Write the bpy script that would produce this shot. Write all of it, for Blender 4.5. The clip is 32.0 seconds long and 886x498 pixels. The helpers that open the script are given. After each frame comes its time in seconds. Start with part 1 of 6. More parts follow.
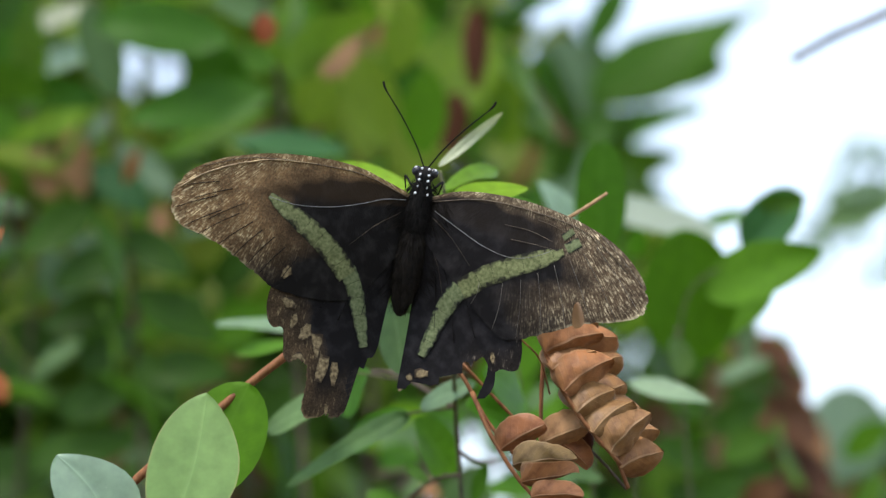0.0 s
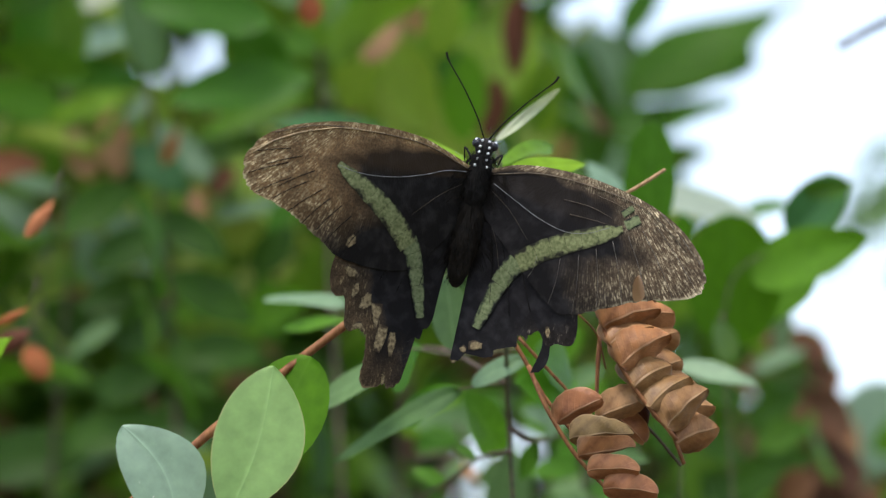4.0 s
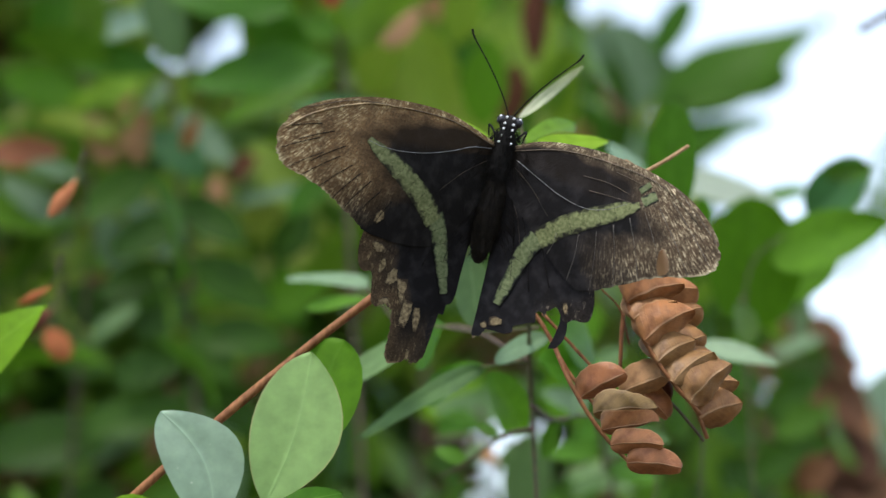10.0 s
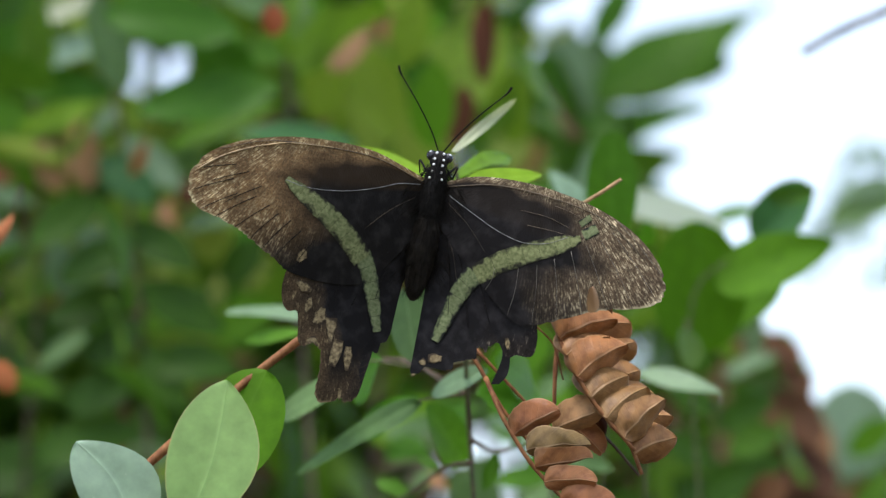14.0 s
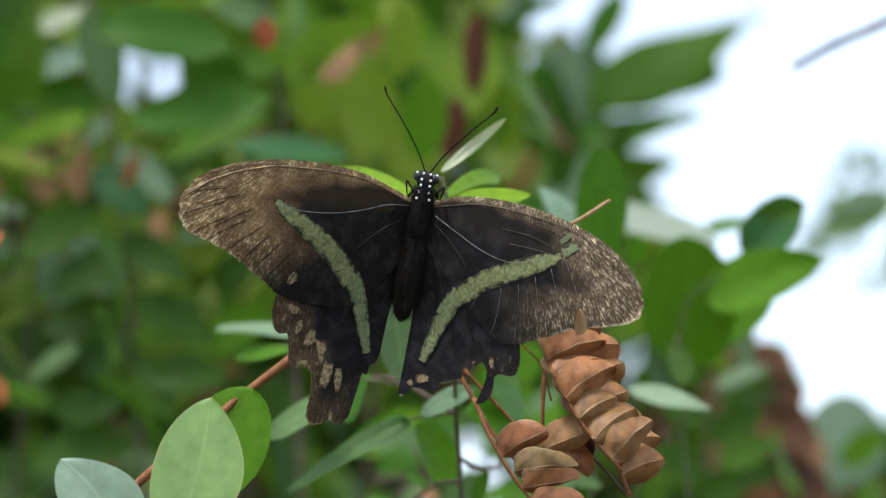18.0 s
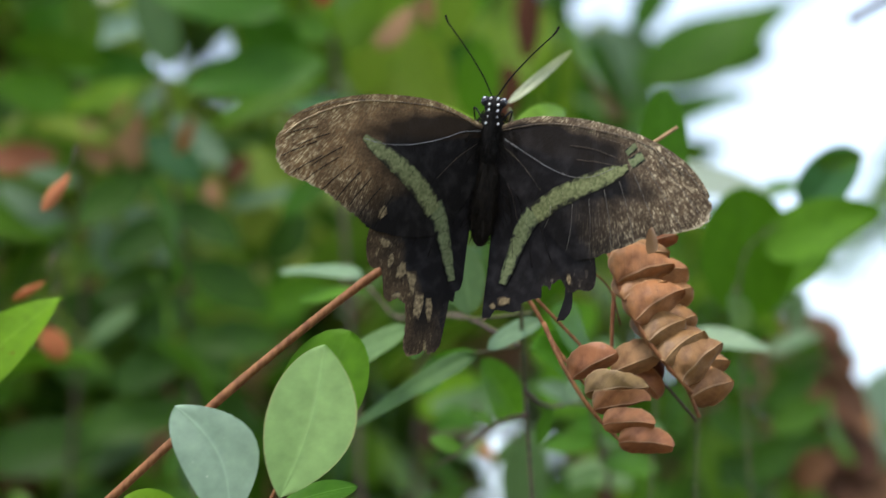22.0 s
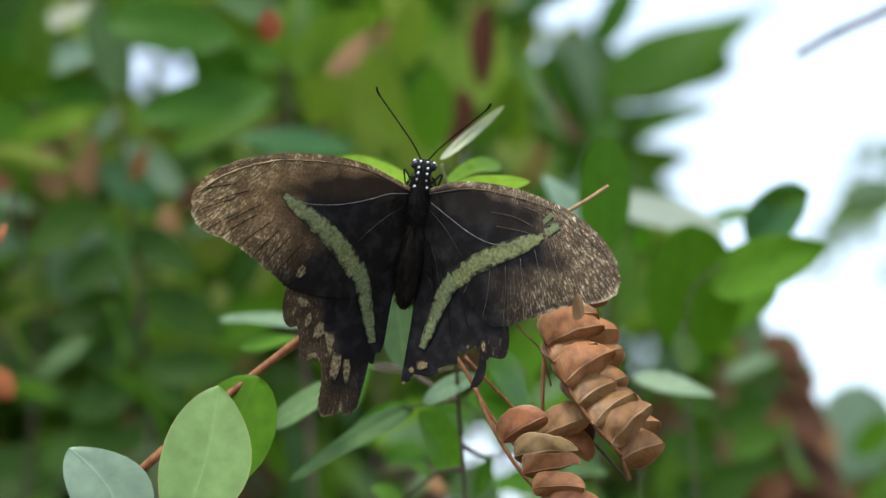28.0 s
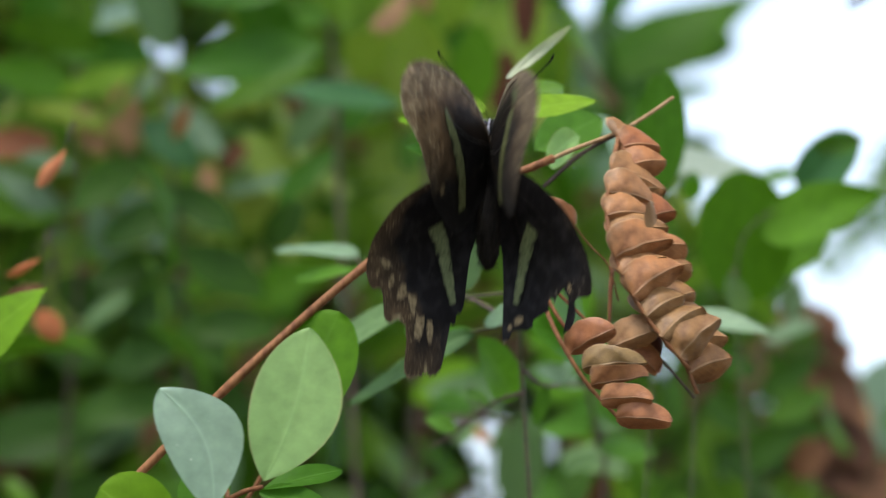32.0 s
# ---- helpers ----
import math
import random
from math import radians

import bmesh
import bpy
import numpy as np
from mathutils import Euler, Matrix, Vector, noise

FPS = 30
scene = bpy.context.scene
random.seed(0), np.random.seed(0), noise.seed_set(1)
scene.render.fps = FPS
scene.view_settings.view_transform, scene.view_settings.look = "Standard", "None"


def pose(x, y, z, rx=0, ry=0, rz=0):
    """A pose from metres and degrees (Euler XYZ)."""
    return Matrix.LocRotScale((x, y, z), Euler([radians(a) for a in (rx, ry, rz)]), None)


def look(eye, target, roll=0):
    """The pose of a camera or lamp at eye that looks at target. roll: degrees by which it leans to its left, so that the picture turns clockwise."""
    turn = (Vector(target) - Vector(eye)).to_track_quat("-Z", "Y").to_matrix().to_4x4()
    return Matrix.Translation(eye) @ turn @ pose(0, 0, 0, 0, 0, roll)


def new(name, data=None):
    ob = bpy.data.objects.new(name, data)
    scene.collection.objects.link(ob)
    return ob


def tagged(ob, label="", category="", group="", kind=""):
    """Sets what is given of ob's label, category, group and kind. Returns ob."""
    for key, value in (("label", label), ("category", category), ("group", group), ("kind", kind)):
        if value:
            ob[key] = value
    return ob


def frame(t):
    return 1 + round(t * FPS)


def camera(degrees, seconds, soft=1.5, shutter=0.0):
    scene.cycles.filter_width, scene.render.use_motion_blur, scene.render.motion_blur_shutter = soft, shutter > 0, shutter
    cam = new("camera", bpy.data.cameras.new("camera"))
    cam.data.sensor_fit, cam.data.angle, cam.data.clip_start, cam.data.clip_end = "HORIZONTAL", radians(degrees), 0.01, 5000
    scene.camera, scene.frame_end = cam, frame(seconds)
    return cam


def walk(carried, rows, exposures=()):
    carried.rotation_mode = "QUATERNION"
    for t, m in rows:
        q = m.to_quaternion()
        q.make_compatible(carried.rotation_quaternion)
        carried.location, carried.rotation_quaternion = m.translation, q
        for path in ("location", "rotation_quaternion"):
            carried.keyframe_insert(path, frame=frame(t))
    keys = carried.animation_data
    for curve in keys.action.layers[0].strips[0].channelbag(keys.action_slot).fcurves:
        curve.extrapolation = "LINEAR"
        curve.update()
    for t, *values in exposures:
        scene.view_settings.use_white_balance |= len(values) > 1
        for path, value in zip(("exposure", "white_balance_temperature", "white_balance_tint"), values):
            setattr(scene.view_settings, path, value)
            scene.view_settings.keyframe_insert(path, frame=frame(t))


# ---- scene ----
LENS = 12.8
cam = camera(LENS, 32.0, soft=1.35, shutter=0.5)
cam.data.dof.use_dof = True
cam.data.dof.focus_distance = 0.832
cam.data.dof.aperture_fstop = 20.0

# The camera looks up into the shrubs: eye height 1.55 m, tilted up by 10 degrees; the paths below are in this tilted space.
VIEW = pose(0, 0, 1.55, 10)
# seconds, place (x, y, z), pitch, roll, yaw
PATH = [
    (0, 0.00484, 0.00001, 0.00547, -0.001, 0.311, -0.185), (0.5, 0.00243, 0.00112, 0.00495, 0.016, 0.046, -0.155), (1, -0.00078, 0.00109, 0.00320, 0.005, -0.165, -0.117),
    (1.5, -0.00133, 0.00155, 0.00369, -0.004, -0.258, -0.161), (2, 0.00047, 0.00161, 0.00443, -0.003, -0.097, -0.137), (2.5, -0.00126, 0.00078, 0.00388, -0.033, -0.177, -0.059),
    (3, -0.00401, 0.00098, 0.00257, -0.065, -0.398, -0.018), (3.5, -0.00481, 0.00037, -0.00039, -0.019, -0.539, 0.027), (5.5, -0.00146, -0.00017, 0.00090, 0.005, -0.152, -0.003),
    (6, -0.00010, -0.00078, 0.00216, 0.021, -0.092, -0.081), (6.5, 0.00152, -0.00091, 0.00297, 0.041, 0.034, -0.116), (7, 0.00063, -0.00046, 0.00245, 0.067, -0.004, -0.136),
    (7.5, 0.00026, -0.00085, 0.00489, 0.010, -0.095, -0.164), (8, -0.00265, -0.00133, 0.00480, -0.002, -0.195, -0.174), (8.5, -0.00702, -0.00192, 0.00235, -0.001, -0.638, -0.044),
    (9, -0.00868, -0.00101, -0.00008, -0.072, -0.787, 0.195), (9.5, -0.00716, -0.00091, -0.00313, -0.055, -0.626, 0.391), (10, -0.00658, -0.00213, -0.00508, -0.055, -0.565, 0.243),
    (10.5, -0.00068, -0.00259, -0.00196, 0.041, 0.037, -0.087), (11, 0.00483, -0.00149, 0.00163, 0.064, 0.393, -0.210), (11.5, 0.00142, -0.00100, -0.00006, 0.101, 0.095, -0.140),
    (12, 0.00053, 0.00059, 0.00059, 0.025, 0.006, -0.081), (12.5, 0.00122, 0.00110, 0.00059, 0.058, -0.004, -0.183), (13, 0.00149, 0.00185, 0.00117, 0.056, 0.015, -0.156),
    (13.5, 0.00124, 0.00147, 0.00210, 0.015, -0.021, -0.154), (14, 0.00169, 0.00137, 0.00138, 0.054, 0.083, -0.193), (14.5, 0.00304, 0.00073, 0.00210, 0.073, 0.088, -0.200),
    (16.5, -0.00010, 0.00027, 0.00192, 0.047, -0.189, -0.149), (17, 0.00140, -0.00119, 0.00289, 0.026, -0.072, -0.125), (17.5, 0.00155, -0.00047, 0.00225, 0.100, -0.107, -0.196),
    (18, 0.00314, 0.00057, 0.00561, 0.075, -0.005, -0.264), (18.5, 0.00111, 0.00220, 0.00697, 0.094, -0.075, -0.345), (19, 0.00032, 0.00500, 0.01128, -0.006, -0.041, -0.163),
    (19.5, -0.01150, 0.00724, 0.00632, -0.054, -0.409, 0.048), (20, -0.01767, 0.00935, -0.00265, -0.261, -0.461, 0.858), (20.5, -0.02154, 0.00166, -0.01063, -0.491, -0.567, 1.300),
    (21, -0.01998, -0.00617, -0.01448, -0.433, -0.744, 0.999), (21.5, -0.01095, -0.00786, -0.01621, 0.007, -0.135, 0.493), (22, -0.00415, -0.00485, -0.01258, 0.202, 0.174, 0.265),
    (22.5, 0.00299, -0.00313, -0.00361, 0.079, 0.346, 0.113), (23, 0.00472, -0.00223, -0.00203, 0.073, 0.822, 0.003), (23.5, 0.00807, -0.00298, -0.00435, 0.171, 0.963, 0.083),
    (24, 0.00363, -0.00393, -0.01117, 0.298, 0.495, 0.007), (24.5, 0.00802, 0.00017, -0.00728, 0.180, 0.543, 0.149), (25, 0.00575, 0.00164, -0.00511, 0.159, 0.177, 0.008),
    (25.5, 0.01009, 0.00112, 0.00200, 0.036, 0.624, -0.014), (26, 0.01055, 0.00114, 0.00216, 0.048, 0.672, 0.015), (26.5, 0.01166, -0.00047, 0.00415, 0.052, 0.635, 0.146),
    (28.5, 0.00674, -0.00173, 0.00176, 0.042, 0.432, -0.013), (29, 0.01087, -0.00145, 0.00030, 0.149, 0.553, -0.073), (29.5, 0.01935, -0.00027, 0.00341, 0.214, 0.768, -0.117),
    (30, 0.01407, 0.00035, 0.00773, 0.194, 0.575, -0.479), (30.5, 0.00688, 0.00253, 0.01209, -0.010, 0.489, -0.349), (31, -0.00973, 0.00507, 0.00136, -0.047, -0.786, 0.012),
    (31.5, -0.00972, 0.00218, -0.01152, -0.037, -0.848, 0.491), (32, -0.00468, -0.00043, -0.01812, 0.200, -0.128, 0.191),
]
walk(cam, [(t, VIEW @ pose(x, y, z, 90 + p, r, w)) for t, x, y, z, p, r, w in PATH])

# ---------------------------------------------------------------- light
world = bpy.data.worlds.new("overcast_sky")
scene.world = world
world.use_nodes = True
wn, wl = world.node_tree.nodes, world.node_tree.links
sky = wn.new("ShaderNodeTexSky")
sky.sky_type = "NISHITA"
sky.sun_disc = False
sky.sun_elevation, sky.sun_rotation = radians(69), radians(212)
sky.dust_density, sky.air_density = 1.6, 1.0
haze = wn.new("ShaderNodeHueSaturation")
haze.inputs["Saturation"].default_value = 0.68
wl.new(sky.outputs[0], haze.inputs["Color"])
wl.new(haze.outputs[0], wn["Background"].inputs["Color"])
wn["Background"].inputs["Strength"].default_value = 0.15

sun = new("sun", bpy.data.lights.new("sun", "SUN"))
sun.data.energy, sun.data.angle, sun.data.color = 1.3, radians(16), (1.0, 0.96, 0.9)
sun.matrix_world = look((-1.0, -1.6, 6.6), (0, 0, 1.6))
scene.view_settings.exposure = 1.29


# ---------------------------------------------------------------- materials
def material(name):
    m = bpy.data.materials.new(name)
    m.use_nodes = True
    return m, m.node_tree.nodes, m.node_tree.links, m.node_tree.nodes["Principled BSDF"]


def ramp(n, l, source, stops):
    r = n.new("ShaderNodeValToRGB")
    while len(r.color_ramp.elements) < len(stops):
        r.color_ramp.elements.new(0.5)
    for e, (at, c) in zip(r.color_ramp.elements, stops):
        e.position, e.color = at, (*c, 1)
    l.new(source, r.inputs[0])
    return r.outputs[0]


def noise_of(n, l, scale, detail=4, coords="Object", stretch=(1, 1, 1)):
    tc, mp, nz = n.new("ShaderNodeTexCoord"), n.new("ShaderNodeMapping"), n.new("ShaderNodeTexNoise")
    mp.inputs["Scale"].default_value = stretch
    nz.inputs["Scale"].default_value, nz.inputs["Detail"].default_value = scale, detail
    l.new(tc.outputs[coords], mp.inputs[0])
    l.new(mp.outputs[0], nz.inputs["Vector"])
    return nz.outputs["Fac"]


def mixed(n, l, fac, a, b, mode="MIX"):
    m = n.new("ShaderNodeMix")
    m.data_type, m.blend_type = "RGBA", mode
    for socket, v in ((m.inputs["Factor"], fac), (m.inputs["A"], a), (m.inputs["B"], b)):
        if isinstance(v, (int, float)):
            socket.default_value = v
        elif isinstance(v, tuple):
            socket.default_value = (*v, 1)
        else:
            l.new(v, socket)
    return m.outputs["Result"]


def maths(n, l, op, a, b=0.0):
    m = n.new("ShaderNodeMath")
    m.operation = op
    for i, v in enumerate((a, b)):
        if isinstance(v, (int, float)):
            m.inputs[i].default_value = v
        else:
            l.new(v, m.inputs[i])
    return m.outputs[0]


def bump(n, l, height, strength, distance, target):
    b = n.new("ShaderNodeBump")
    b.inputs["Strength"].default_value, b.inputs["Distance"].default_value = strength, distance
    l.new(height, b.inputs["Height"])
    l.new(b.outputs[0], target.inputs["Normal"])


def leaf_material(name, low, mid, high, rough=0.42, through_light=0.4, vein=0.2, islands=False, scale=1.0, spots=None, rim=None, sides=0.16):
    """Leaf surface: three greens by leaf, a paler midrib with side veins, mottling, light passing through."""
    m, n, l, p = material(name)
    if islands:
        pick = n.new("ShaderNodeNewGeometry").outputs["Random Per Island"]
    else:
        pick = n.new("ShaderNodeObjectInfo").outputs["Random"]
    base = ramp(n, l, pick, [(0.0, low), (0.5, mid), (1.0, high)])
    mottle = noise_of(n, l, 260 * scale, 5)
    base = mixed(n, l, 0.5, base, ramp(n, l, mottle, [(0.3, (0.62, 0.62, 0.62)), (0.7, (1.15, 1.15, 1.1))]), "MULTIPLY")
    uv = n.new("ShaderNodeUVMap")
    sep = n.new("ShaderNodeSeparateXYZ")
    l.new(uv.outputs[0], sep.inputs[0])
    off = maths(n, l, "ABSOLUTE", maths(n, l, "SUBTRACT", sep.outputs[0], 0.5))
    rib = ramp(n, l, off, [(0.0, (1, 1, 1)), (0.022, (0.35, 0.35, 0.35)), (0.05, (0, 0, 0))])
    side = maths(n, l, "SINE", maths(n, l, "MULTIPLY", maths(n, l, "SUBTRACT", sep.outputs[1], maths(n, l, "MULTIPLY", off, 0.55)), 62.0))
    side = ramp(n, l, side, [(0.88, (0, 0, 0)), (1.0, (sides, sides, sides))])
    veins = mixed(n, l, 1.0, rib, side, "ADD")
    pale = tuple(min(1.0, c * 1.5 + 0.05) for c in high)
    base = mixed(n, l, maths(n, l, "MULTIPLY", veins, vein), base, pale)
    if rim:
        base = mixed(n, l, ramp(n, l, off, [(0.478, (0, 0, 0)), (0.498, (1, 1, 1))]), base, rim)
    if spots:
        base = mixed(n, l, ramp(n, l, noise_of(n, l, 420, 2), [(0.7, (0, 0, 0)), (0.74, (1, 1, 1))]), base, spots)
    l.new(base, p.inputs["Base Color"])
    p.inputs["Roughness"].default_value = rough
    p.inputs["Specular IOR Level"].default_value = 0.15
    bump(n, l, mixed(n, l, 0.5, veins, mottle), 0.35, 0.0006, p)
    tl = n.new("ShaderNodeBsdfTranslucent")
    l.new(mixed(n, l, 1.0, base, (1.0, 1.15, 0.55), "MULTIPLY"), tl.inputs["Color"])
    mx = n.new("ShaderNodeMixShader")
    mx.inputs[0].default_value = through_light
    l.new(p.outputs[0], mx.inputs[1])
    l.new(tl.outputs[0], mx.inputs[2])
    l.new(mx.outputs[0], n["Material Output"].inputs[0])
    return m


def plain_material(name, dark, light, scale, rough=0.6, stretch=(1, 1, 1), relief=0.4, depth=0.0005, shine=0.4):
    m, n, l, p = material(name)
    f = noise_of(n, l, scale, 6, "Object", stretch)
    big = noise_of(n, l, scale * 0.13, 2)
    c = ramp(n, l, f, [(0.3, dark), (0.7, light)])
    c = mixed(n, l, 0.6, c, ramp(n, l, big, [(0.3, (0.6, 0.6, 0.6)), (0.7, (1.15, 1.15, 1.15))]), "MULTIPLY")
    l.new(c, p.inputs["Base Color"])
    p.inputs["Roughness"].default_value, p.inputs["Specular IOR Level"].default_value = rough, shine
    bump(n, l, f, relief, depth, p)
    return m


GREEN = leaf_material("green_leaf", (0.055, 0.165, 0.012), (0.075, 0.205, 0.018), (0.115, 0.26, 0.03))
BRIGHT = leaf_material("young_leaf", (0.19, 0.37, 0.02), (0.23, 0.42, 0.025), (0.27, 0.46, 0.035), through_light=0.5, spots=(0.22, 0.07, 0.02))
GLAUCOUS = leaf_material("waxy_leaf", (0.3, 0.44, 0.31), (0.36, 0.5, 0.36), (0.42, 0.55, 0.4), rough=0.42, through_light=0.3, vein=0.28)
DULL = leaf_material("dull_green_leaf", (0.11, 0.2, 0.075), (0.14, 0.24, 0.09), (0.18, 0.29, 0.12), rough=0.45, through_light=0.35, vein=0.3)
PALE_UNDER = leaf_material("pale_leaf_underside", (0.34, 0.53, 0.19), (0.36, 0.55, 0.2), (0.38, 0.57, 0.22), rough=0.45, through_light=0.35, vein=0.16, rim=(0.55, 0.56, 0.24), sides=0.04)
SAGE = leaf_material("sage_leaf", (0.17, 0.27, 0.15), (0.21, 0.32, 0.19), (0.25, 0.36, 0.22), rough=0.42, through_light=0.3, vein=0.28)
DEEP = leaf_material("fresh_green_leaf", (0.09, 0.22, 0.01), (0.1, 0.24, 0.012), (0.11, 0.26, 0.014), rough=0.6, through_light=0.45, vein=0.1)
WAXY = leaf_material("pale_waxy_leaf", (0.42, 0.57, 0.42), (0.44, 0.59, 0.44), (0.46, 0.61, 0.46), rough=0.4, through_light=0.3, vein=0.25, spots=(0.85, 0.85, 0.8), sides=0.04)
# dark leaves; low in the shrubs this colour also stands for shade
DARK = leaf_material("dark_and_shaded_leaf", (0.034, 0.085, 0.008), (0.048, 0.12, 0.011), (0.074, 0.165, 0.016), through_light=0.3)
FOLIAGE = leaf_material("shrub_foliage", (0.038, 0.1, 0.009), (0.085, 0.2, 0.016), (0.2, 0.34, 0.04), rough=0.35, islands=True, scale=0.4)
FOLIAGE_PALE = leaf_material("pale_and_sky_glossed_foliage", (0.16, 0.27, 0.13), (0.22, 0.34, 0.18), (0.3, 0.42, 0.24), rough=0.4, islands=True, scale=0.4)
# sunlight on the upper shrubs is put into this yellowish leaf colour
FOLIAGE_SUNNY = leaf_material("sunlit_yellowish_foliage", (0.06, 0.15, 0.016), (0.22, 0.35, 0.035), (0.46, 0.52, 0.13), rough=0.35, islands=True, scale=0.4)
FOLIAGE_BROWN = leaf_material("dead_shrub_foliage", (0.1, 0.055, 0.028), (0.2, 0.1, 0.05), (0.33, 0.19, 0.1), rough=0.6, through_light=0.25, islands=True, scale=0.4)
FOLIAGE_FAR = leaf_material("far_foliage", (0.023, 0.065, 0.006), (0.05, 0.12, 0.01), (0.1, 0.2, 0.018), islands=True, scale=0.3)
RUST = leaf_material("rust_leaf", (0.38, 0.1, 0.045), (0.45, 0.14, 0.05), (0.42, 0.17, 0.08), rough=0.6, through_light=0.25)
TWIG = plain_material("red_brown_bark", (0.14, 0.048, 0.016), (0.33, 0.145, 0.055), 900, 0.6, (1, 1, 0.3), 0.5, 0.0005, 0.25)
BARK = plain_material("grey_brown_bark", (0.05, 0.035, 0.025), (0.16, 0.11, 0.08), 300, 0.8, (1, 1, 0.3), 0.8, 0.002)
SOIL = plain_material("leaf_litter_soil", (0.05, 0.04, 0.025), (0.14, 0.1, 0.06), 30, 0.95, (1, 1, 1), 0.9, 0.02)


def dry_material(name, tones):
    """Dead leaf: tan to chestnut, a pale midrib, olive stains, highlights painted along the edges."""
    m, n, l, p = material(name)
    pick = n.new("ShaderNodeObjectInfo").outputs["Random"]
    base = ramp(n, l, pick, [(k / (len(tones) - 1), c) for k, c in enumerate(tones)])
    f = noise_of(n, l, 330, 5)
    base = mixed(n, l, 0.75, base, ramp(n, l, f, [(0.3, (0.4, 0.33, 0.3)), (0.52, (1, 1, 1)), (0.72, (1.25, 1.2, 1.1))]), "MULTIPLY")
    stain = ramp(n, l, noise_of(n, l, 130, 4), [(0.48, (0, 0, 0)), (0.66, (1, 1, 1))])
    base = mixed(n, l, maths(n, l, "MULTIPLY", stain, 0.7), base, (0.17, 0.1, 0.04))
    scorch = ramp(n, l, noise_of(n, l, 210, 5), [(0.6, (0, 0, 0)), (0.75, (1, 1, 1))])
    base = mixed(n, l, maths(n, l, "MULTIPLY", scorch, 0.55), base, (0.07, 0.03, 0.018))
    uv, sep = n.new("ShaderNodeUVMap"), n.new("ShaderNodeSeparateXYZ")
    l.new(uv.outputs[0], sep.inputs[0])
    off = maths(n, l, "ABSOLUTE", maths(n, l, "SUBTRACT", sep.outputs[0], 0.5))
    rib = ramp(n, l, off, [(0.0, (1, 1, 1)), (0.035, (0, 0, 0))])
    # pale rim: light caught by the curled edges, put into the colour
    rim = ramp(n, l, off, [(0.46, (0, 0, 0)), (0.5, (1, 1, 1))])
    side = maths(n, l, "SINE", maths(n, l, "MULTIPLY", maths(n, l, "SUBTRACT", sep.outputs[1], maths(n, l, "MULTIPLY", off, 0.6)), 48.0))
    side = ramp(n, l, side, [(0.75, (0, 0, 0)), (1.0, (0.1, 0.1, 0.1))])
    base = mixed(n, l, maths(n, l, "MULTIPLY", mixed(n, l, 1.0, mixed(n, l, 1.0, rib, side, "ADD"), rim, "ADD"), 0.4), base, (0.6, 0.38, 0.19))
    l.new(base, p.inputs["Base Color"])
    p.inputs["Roughness"].default_value, p.inputs["Specular IOR Level"].default_value = 0.5, 0.35
    bump(n, l, mixed(n, l, 0.5, f, mixed(n, l, 1.0, rib, side, "ADD")), 0.7, 0.0008, p)
    tl, mx = n.new("ShaderNodeBsdfTranslucent"), n.new("ShaderNodeMixShader")
    l.new(base, tl.inputs["Color"])
    mx.inputs[0].default_value = 0.12
    l.new(p.outputs[0], mx.inputs[1])
    l.new(tl.outputs[0], mx.inputs[2])
    l.new(mx.outputs[0], n["Material Output"].inputs[0])
    return m


DRY = dry_material("dry_brown_leaf", [(0.32, 0.1, 0.035), (0.41, 0.18, 0.065), (0.27, 0.145, 0.05), (0.38, 0.17, 0.06), (0.45, 0.24, 0.1)])
DRY_RED = dry_material("dry_red_brown_leaf", [(0.35, 0.125, 0.046), (0.4, 0.165, 0.062), (0.36, 0.15, 0.055)])
DRY_TAN = dry_material("dry_tan_leaf", [(0.42, 0.22, 0.09), (0.46, 0.25, 0.11)])
DRY_OLIVE = dry_material("dry_olive_leaf", [(0.24, 0.15, 0.05), (0.28, 0.17, 0.06)])
TWIG_TAN = plain_material("tan_bark", (0.26, 0.15, 0.06), (0.46, 0.29, 0.13), 700, 0.6, (1, 1, 0.3), 0.5, 0.0004)
TAN = plain_material("tan_dead_leaf", (0.46, 0.25, 0.12), (0.66, 0.41, 0.22), 420, 0.55, (1, 0.3, 1), 0.4, 0.0004)
CHESTNUT = leaf_material("chestnut_dead_leaf", (0.1, 0.035, 0.02), (0.14, 0.05, 0.028), (0.17, 0.075, 0.04), rough=0.7, through_light=0.2)
TEAL_LEAF = leaf_material("bluish_green_leaf", (0.055, 0.15, 0.05), (0.065, 0.17, 0.06), (0.075, 0.19, 0.075), rough=0.4, through_light=0.3)
FRESH = leaf_material("mid_green_leaf", (0.11, 0.27, 0.018), (0.14, 0.31, 0.022), (0.19, 0.35, 0.035), through_light=0.5)
YELLOW_LEAF = leaf_material("yellow_green_leaf", (0.24, 0.36, 0.04), (0.3, 0.42, 0.05), (0.38, 0.46, 0.09), through_light=0.5)
TAN_LEAF = leaf_material("tan_shrub_leaf", (0.33, 0.17, 0.08), (0.4, 0.23, 0.12), (0.45, 0.28, 0.15), rough=0.6, through_light=0.25)
BROWN_LEAF = leaf_material("brown_shrub_leaf", (0.07, 0.03, 0.016), (0.13, 0.056, 0.028), (0.21, 0.1, 0.05), rough=0.6, through_light=0.2)
SHOOT = plain_material("green_brown_shoot", (0.05, 0.06, 0.025), (0.13, 0.12, 0.05), 500, 0.7)
WHITISH = leaf_material("whitish_leaf", (0.4, 0.48, 0.38), (0.5, 0.58, 0.48), (0.56, 0.63, 0.54), rough=0.42, through_light=0.45, vein=0.2)
CREAM_LEAF = leaf_material("cream_leaf", (0.5, 0.52, 0.36), (0.55, 0.57, 0.4), (0.58, 0.6, 0.42), rough=0.5, through_light=0.3)


